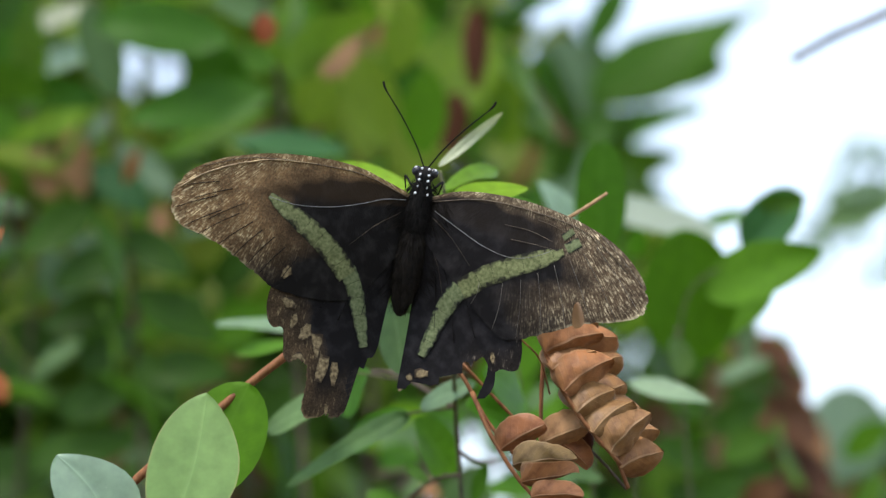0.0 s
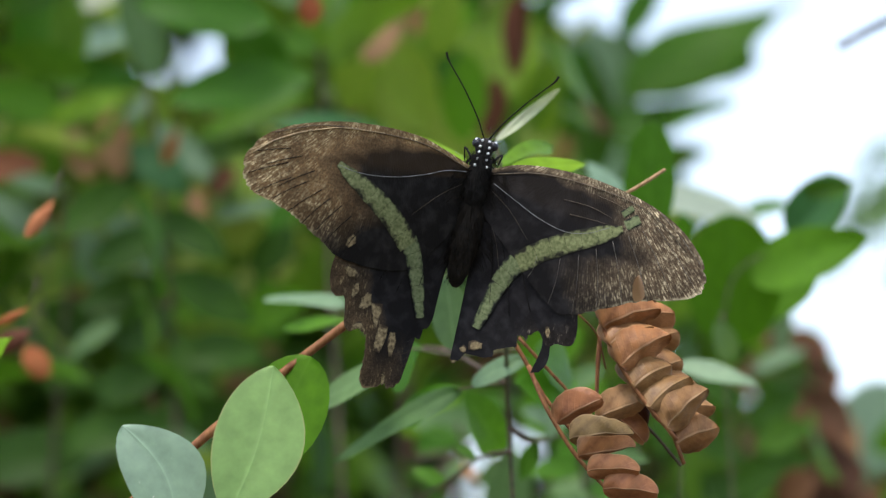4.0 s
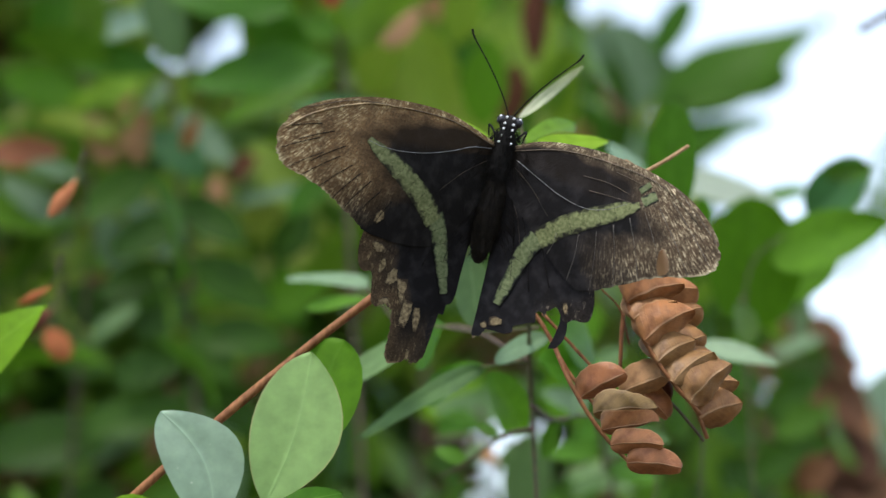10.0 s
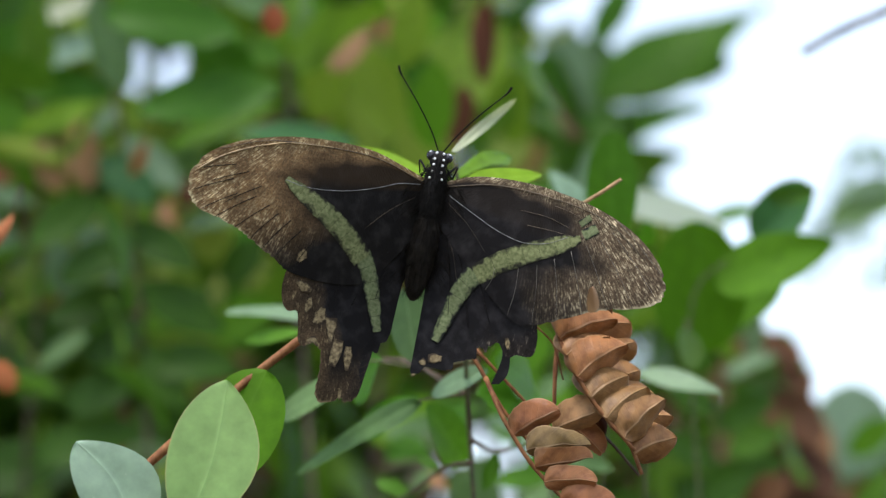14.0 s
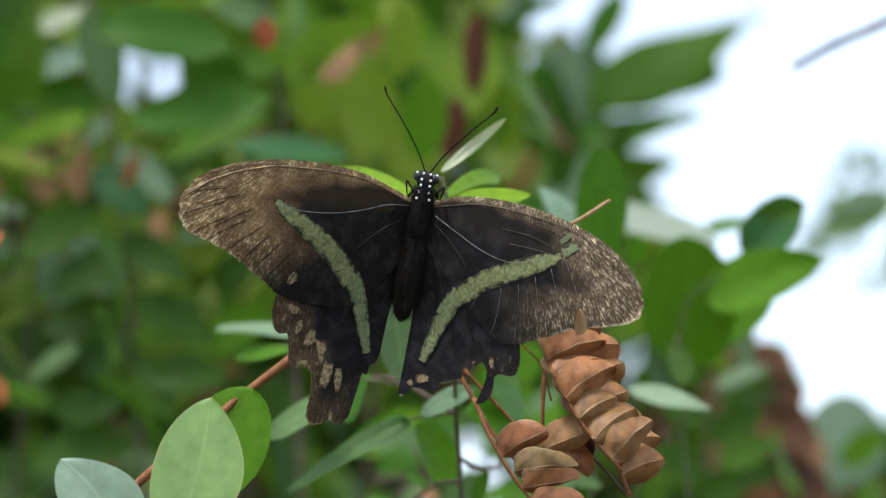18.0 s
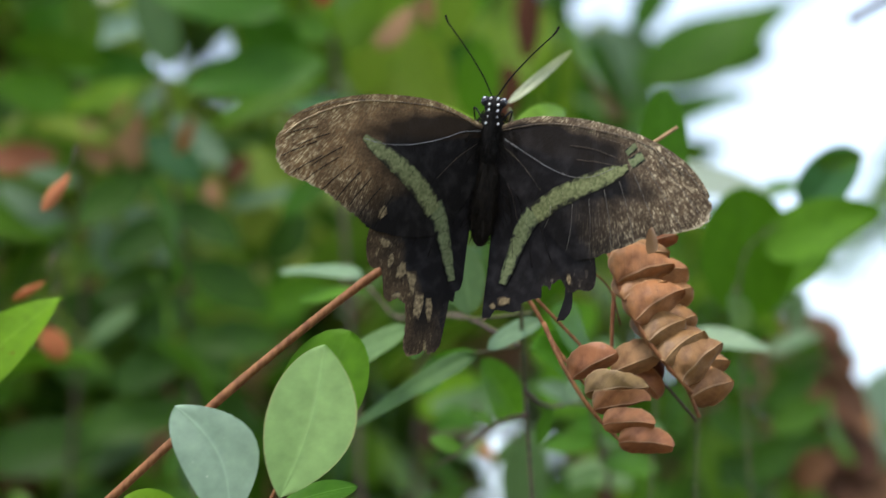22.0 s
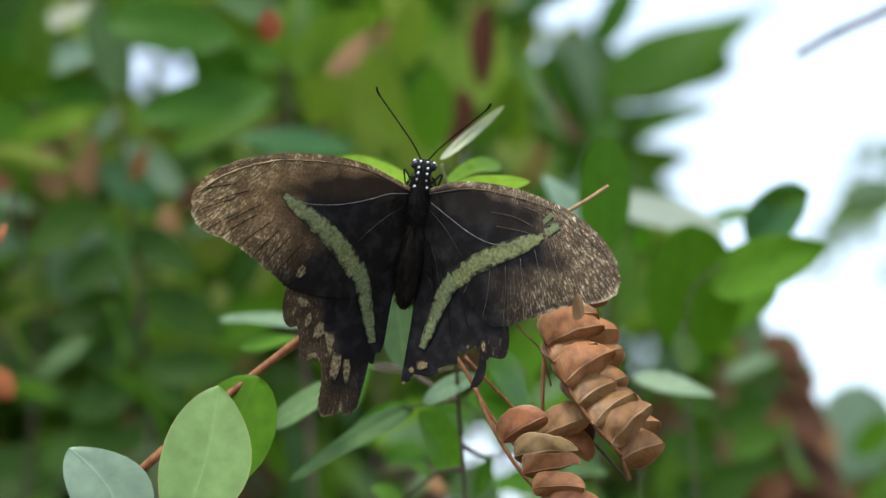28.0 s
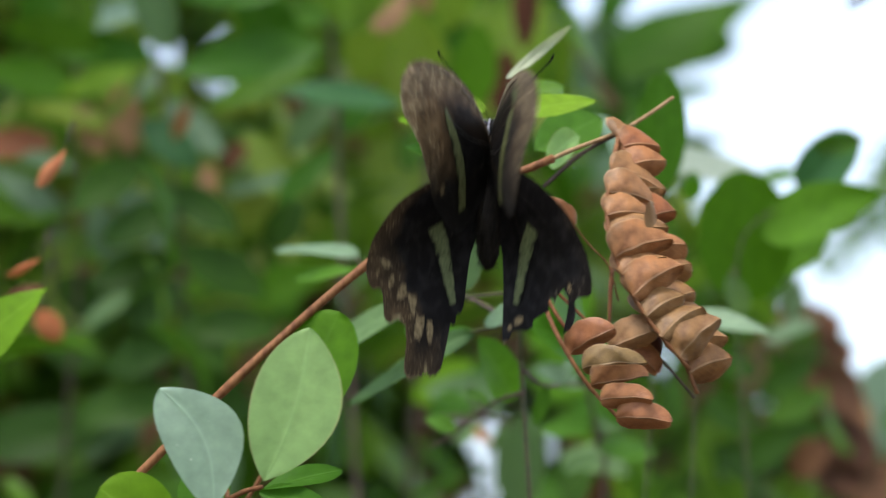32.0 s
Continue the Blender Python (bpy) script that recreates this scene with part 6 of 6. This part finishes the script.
# ---------------------------------------------------------------- what moves
BUTTERFLY_PATH = [
    (0, 0.0038, 0.8350, 0.0214, 10.7), (0.5, 0.0038, 0.8350, 0.0214, 11.0), (1, 0.0038, 0.8350, 0.0214, 11.5),
    (1.5, 0.0037, 0.8350, 0.0214, 11.5), (2, 0.0039, 0.8350, 0.0215, 11.0), (2.5, 0.0039, 0.8350, 0.0215, 11.5),
    (3, 0.0038, 0.8350, 0.0214, 11.8), (3.5, 0.0037, 0.8350, 0.0214, 11.8), (5.5, 0.0038, 0.8350, 0.0213, 11.4),
    (6, 0.0038, 0.8350, 0.0213, 11.1), (6.5, 0.0040, 0.8350, 0.0213, 11.1), (7, 0.0039, 0.8350, 0.0214, 11.1),
    (7.5, 0.0039, 0.8350, 0.0213, 11.4), (8, 0.0040, 0.8350, 0.0215, 11.4), (8.5, 0.0039, 0.8350, 0.0213, 11.8),
    (9, 0.0039, 0.8350, 0.0212, 12.5), (9.5, 0.0037, 0.8350, 0.0208, 11.9), (10, 0.0037, 0.8350, 0.0210, 12.5),
    (10.5, 0.0037, 0.8350, 0.0212, 11.0), (11, 0.0040, 0.8350, 0.0211, 11.0), (11.5, 0.0040, 0.8350, 0.0212, 11.4),
    (12, 0.0039, 0.8350, 0.0213, 11.4), (12.5, 0.0039, 0.8350, 0.0213, 11.4), (13, 0.0038, 0.8350, 0.0213, 11.0),
    (13.5, 0.0040, 0.8350, 0.0213, 11.4), (14, 0.0038, 0.8350, 0.0213, 11.0), (14.5, 0.0038, 0.8350, 0.0214, 11.4),
    (16.5, 0.0037, 0.8350, 0.0215, 11.4), (17, 0.0038, 0.8350, 0.0214, 11.0), (17.5, 0.0037, 0.8350, 0.0215, 11.0),
    (18, 0.0035, 0.8350, 0.0215, 10.3), (18.5, 0.0037, 0.8350, 0.0215, 11.0), (19, 0.0036, 0.8350, 0.0217, 9.9),
    (19.5, 0.0038, 0.8350, 0.0214, 10.0), (20, 0.0045, 0.8350, 0.0224, 6.1), (20.5, 0.0027, 0.8350, 0.0230, 5.3),
    (21, 0.0020, 0.8350, 0.0225, 6.4), (21.5, 0.0015, 0.8350, 0.0214, 6.4), (22, 0.0029, 0.8350, 0.0213, 6.0),
    (22.5, 0.0035, 0.8350, 0.0212, 6.0), (23, 0.0033, 0.8350, 0.0213, 5.7), (23.5, 0.0032, 0.8350, 0.0214, 5.7),
    (24, 0.0034, 0.8350, 0.0213, 6.5), (24.5, 0.0032, 0.8350, 0.0217, 7.5), (25, 0.0030, 0.8350, 0.0217, 8.5),
    (25.5, 0.0030, 0.8350, 0.0216, 7.8), (26, 0.0025, 0.8350, 0.0218, 7.1), (26.5, 0.0029, 0.8350, 0.0216, 7.4),
    (28.5, 0.0034, 0.8350, 0.0213, 8.9), (29, 0.0033, 0.8350, 0.0214, 8.9), (29.5, 0.0030, 0.8350, 0.0218, 8.1),
    (30, 0.0034, 0.8350, 0.0217, 9.2), (30.5, 0.0033, 0.8350, 0.0217, 8.8), (31, 0.0020, 0.8350, 0.0208, 7.1),
    (31.3, 0.0038, 0.8350, 0.0214, 7.0), (31.4, 0.0004, 0.8350, 0.0197, 6.0), (31.5, 0.0030, 0.8350, 0.0150, 4.0),
    (31.6, 0.0010, 0.8350, 0.0216, 3.0), (31.7, -0.0018, 0.8350, 0.0287, -4.0), (31.8, 0.0023, 0.8350, 0.0275, 0.0),
    (31.9, 0.0019, 0.8350, 0.0185, 2.0), (32, 0.0030, 0.8350, 0.0108, 2.0),
]
# seconds, fold of the two left wings, fold of the two right wings, forward swing of the forewings (left, right), fold of the hindwings when they part company
WINGS = [
    (0, 17.5, 18.3, 0, 0, 17.5, 18.3), (0.5, 18.5, 17.7, 0, 0, 18.5, 17.7), (1, 20.6, 18.4, 0, 0, 20.6, 18.4),
    (1.5, 22.1, 17.5, 0, 0, 22.1, 17.5), (2, 21.2, 19, 0, 0, 21.2, 19), (2.5, 22.1, 18.3, 0, 0, 22.1, 18.3),
    (3, 25.5, 16.5, 0, 0, 25.5, 16.5), (3.5, 25.9, 16.6, 0, 0, 25.9, 16.6), (5.5, 24.4, 20.6, 0, 0, 24.4, 20.6),
    (6, 24.3, 21.2, 0, 0, 24.3, 21.2), (6.5, 22.8, 22.2, 0, 0, 22.8, 22.2), (7, 24.3, 22.4, 0, 0, 24.3, 22.4),
    (7.5, 25.5, 23, 0, 0, 25.5, 23), (8, 30.1, 21.8, 0, 0, 30.1, 21.8), (8.5, 33.8, 23.3, 0, 0, 33.8, 23.3),
    (9, 34.5, 22.4, 0, 0, 34.5, 22.4), (9.5, 31.5, 24.2, 0, 0, 31.5, 24.2), (10, 29.9, 23.3, 0, 0, 29.9, 23.3),
    (10.5, 26.8, 24.1, 0, 0, 26.8, 24.1), (11, 25.7, 25.7, 0, 0, 25.7, 25.7), (11.5, 26.4, 24.4, 0, 0, 26.4, 24.4),
    (12, 24.7, 22.6, 0, 0, 24.7, 22.6), (12.5, 22.7, 20.5, 0, 0, 22.7, 20.5), (13, 21.9, 17.5, 0, 0, 21.9, 17.5),
    (13.5, 21.3, 15.2, 0, 0, 21.3, 15.2), (14, 19.9, 15.3, 0, 0, 19.9, 15.3), (14.5, 18.5, 18.5, 0, 0, 18.5, 18.5),
    (16.5, 22.7, 20.7, 0, 0, 22.7, 20.7), (17, 21.7, 21.2, 0, 0, 21.7, 21.2), (17.5, 21.6, 22.4, 0, 0, 21.6, 22.4),
    (18, 22.3, 22.9, 0, 0, 22.3, 22.9), (18.5, 24.3, 22.2, 0, 0, 24.3, 22.2), (19, 27.5, 21.3, 0, 0, 27.5, 21.3),
    (19.5, 37.9, 19.3, 0, 0, 37.9, 19.3), (20, 49.4, 21.9, 0, 0, 49.4, 21.9), (20.5, 48.3, 22.1, 0, 0, 48.3, 22.1),
    (21, 41.5, 23.1, 0, 0, 41.5, 23.1), (21.5, 35.8, 28.1, 0, 0, 35.8, 28.1), (22, 34.3, 27.7, 0, 0, 34.3, 27.7),
    (22.5, 32.6, 30.9, 0, 0, 32.6, 30.9), (23, 32.8, 31.9, 0, 0, 32.8, 31.9), (23.5, 34.3, 37, 0, 0, 34.3, 37),
    (24, 39, 38.7, 0, 0, 39, 38.7), (24.5, 35.7, 43, 0, 0, 35.7, 43), (25, 35.8, 42, 0, 0, 35.8, 42),
    (25.5, 31.7, 42.3, 0, 0, 31.7, 42.3), (26, 30.6, 43.3, 0, 0, 30.6, 43.3), (26.5, 28.9, 43, 0, 0, 28.9, 43),
    (28.5, 30.4, 33.3, 0, 0, 30.4, 33.3), (29, 28.4, 37.7, 0, 0, 28.4, 37.7), (29.5, 22.5, 48.8, 0, 0, 22.5, 48.8),
    (30, 28.7, 47, 0, 0, 28.7, 47), (30.5, 35.2, 39.9, 0, 0, 35.2, 39.9), (31, 42.1, 35.3, 0, 0, 42.1, 35.3),
    (31.2, 46, 42, 0, 0, 44, 40), (31.3, 50, 52, -3, -3, 44, 48), (31.4, 60, 76, 12, 14, 36, 52),
    (31.5, 66, 80, 26, 26, 36, 52), (31.6, 36, 36, 24, 24, 26, 34), (31.7, 58, 74, 28, 28, 18, 34),
    (31.8, 66, 78, 28, 28, 20, 36), (31.9, 64, 74, 26, 26, 28, 40), (32, 68, 80, 22, 24, 34, 44),
]
SPRIG_SWAY = [
    (0, -0.0010, 0.0008), (0.5, -0.0001, 0.0008), (1, -0.0000, 0.0007),
    (1.5, 0.0001, 0.0005), (2, 0.0002, 0.0004), (2.5, 0.0003, 0.0003),
    (3, 0.0004, 0.0002), (3.5, 0.0005, 0.0001), (5.5, 0.0008, -0.0004),
    (6, 0.0000, 0.0000), (6.5, -0.0006, 0.0003), (7, 0.0002, 0.0000),
    (7.5, 0.0001, -0.0000), (8, 0.0002, -0.0005), (8.5, 0.0007, -0.0017),
    (9, 0.0028, -0.0028), (9.5, 0.0037, -0.0023), (10, 0.0033, -0.0027),
    (10.5, 0.0002, -0.0003), (11, 0.0002, 0.0000), (11.5, 0.0009, -0.0003),
    (12, 0.0005, 0.0003), (12.5, 0.0002, 0.0004), (13, 0.0000, 0.0002),
    (13.5, -0.0003, 0.0004), (14, 0.0003, -0.0000), (14.5, -0.0003, 0.0001),
    (16.5, 0.0008, -0.0002), (17, 0.0001, 0.0002), (17.5, 0.0001, 0.0001),
    (18, -0.0004, 0.0008), (18.5, 0.0009, 0.0004), (19, -0.0004, 0.0022),
    (19.5, -0.0003, 0.0007), (20, 0.0043, -0.0009), (20.5, 0.0089, -0.0043),
    (21, 0.0097, -0.0048), (21.5, 0.0121, -0.0063), (22, 0.0078, -0.0048),
    (22.5, 0.0057, -0.0020), (23, 0.0029, -0.0002), (23.5, 0.0022, -0.0010),
    (24, 0.0020, -0.0018), (24.5, 0.0013, 0.0013), (25, 0.0025, 0.0018),
    (25.5, 0.0014, 0.0026), (26, 0.0023, 0.0015), (26.5, 0.0017, 0.0018),
    (28.5, 0.0012, 0.0001), (29, 0.0020, -0.0003), (29.5, 0.0015, 0.0014),
    (30, 0.0011, 0.0021), (30.5, 0.0009, 0.0018), (31, 0.0021, -0.0012),
    (31.5, 0.0057, -0.0051), (32, 0.0056, -0.0069),
]


# seconds, degrees by which the antennae are lowered towards the viewer
FEELERS = [(0, 0), (8, 0), (14.5, 4), (20, 2), (24, 8), (25, 30), (26, 72), (27, 60), (28.5, 25), (29.5, 55), (30.3, 30), (31, 5), (31.4, 40), (32, 30)]


BRIGHT_SWAY = [
    (0, -0.015, 0), (8.5, -0.015, 0), (9, -0.0122, -0.001), (10, -0.0125, 0.002), (10.5, -0.015, 0), (19, -0.015, -0.002), (20, -0.0046, -0.0018), (20.5, 0, 0), (21, 0.0016, 0.003),
    (22, -0.0072, 0.002), (22.5, -0.012, 0.001), (23.5, -0.015, 0), (30.5, -0.015, 0), (31, -0.0136, -0.0028), (31.5, -0.0075, -0.0035), (32, -0.0095, -0.002),
]
# seconds, drift of the spray against the sky to the side and upwards
SPRAY_SWAY = [
    (0, 0, 0), (7.5, 0, 0), (8, 0.012, -0.022), (9, 0.012, -0.022), (10, 0.01, -0.018), (10.6, 0, 0), (18.3, 0, 0), (19, 0.012, -0.022), (19.5, -0.01, -0.006),
    (20, -0.02, -0.003), (20.5, -0.022, 0), (21, -0.014, 0), (22, 0, 0), (29.3, 0, 0), (30, 0.012, -0.022), (31, 0.012, -0.022), (31.5, -0.012, -0.004), (32, -0.02, 0),
]
# seconds, degrees by which the branch swings about its outer end
BRANCH_SWING = [(0, 0), (19.2, 0), (20, 1.4), (20.5, 0.2), (21, 0), (30.8, 0), (31, -0.3), (31.5, -1.4), (32, -2.7)]


def motions():
    hold, foot = pose(0.0168, 0.8579, 1.7064), Matrix.Translation(branch.location)
    walk(branch, [(t, hold @ pose(0, 0, 0, 0, a, 0) @ hold.inverted() @ foot) for t, a in BRANCH_SWING])
    walk(butterfly, [(t, VIEW @ pose(x, y, z, 0, lean, 0)) for t, x, y, z, lean in BUTTERFLY_PATH])
    walk(wings["left_forewing"], [(t, pose(0, 0, HINGE, 0, sl, fl)) for t, fl, fr, sl, sr, hl, hr in WINGS])
    walk(wings["right_forewing"], [(t, pose(0, 0, HINGE, 0, -sr, -fr)) for t, fl, fr, sl, sr, hl, hr in WINGS])
    walk(wings["left_hindwing"], [(t, pose(0, 0.0004, HINGE, 0, 0.2 * max(sl, 0), hl)) for t, fl, fr, sl, sr, hl, hr in WINGS])
    walk(wings["right_hindwing"], [(t, pose(0, 0.0004, HINGE, 0, -0.2 * max(sr, 0), -hr)) for t, fl, fr, sl, sr, hl, hr in WINGS])
    for sprig_ob, far in ((near_sprig, 1.0), (back_sprig, 0.7)):
        at = sprig_ob.location.copy()
        walk(sprig_ob, [(t, pose(at.x + far * x, at.y, at.z + far * z)) for t, x, z in SPRIG_SWAY])
    at = bright_sprig.location.copy()
    walk(bright_sprig, [(t, pose(at.x + x, at.y, at.z + z)) for t, x, z in BRIGHT_SWAY])
    at = sky_spray.location.copy()
    walk(sky_spray, [(t, pose(at.x + x, at.y, at.z + z)) for t, x, z in SPRAY_SWAY])
    for feeler_ob in antennae:
        walk(feeler_ob, [(t, pose(0, 0, 0, a, 0, 0)) for t, a in FEELERS])


motions()
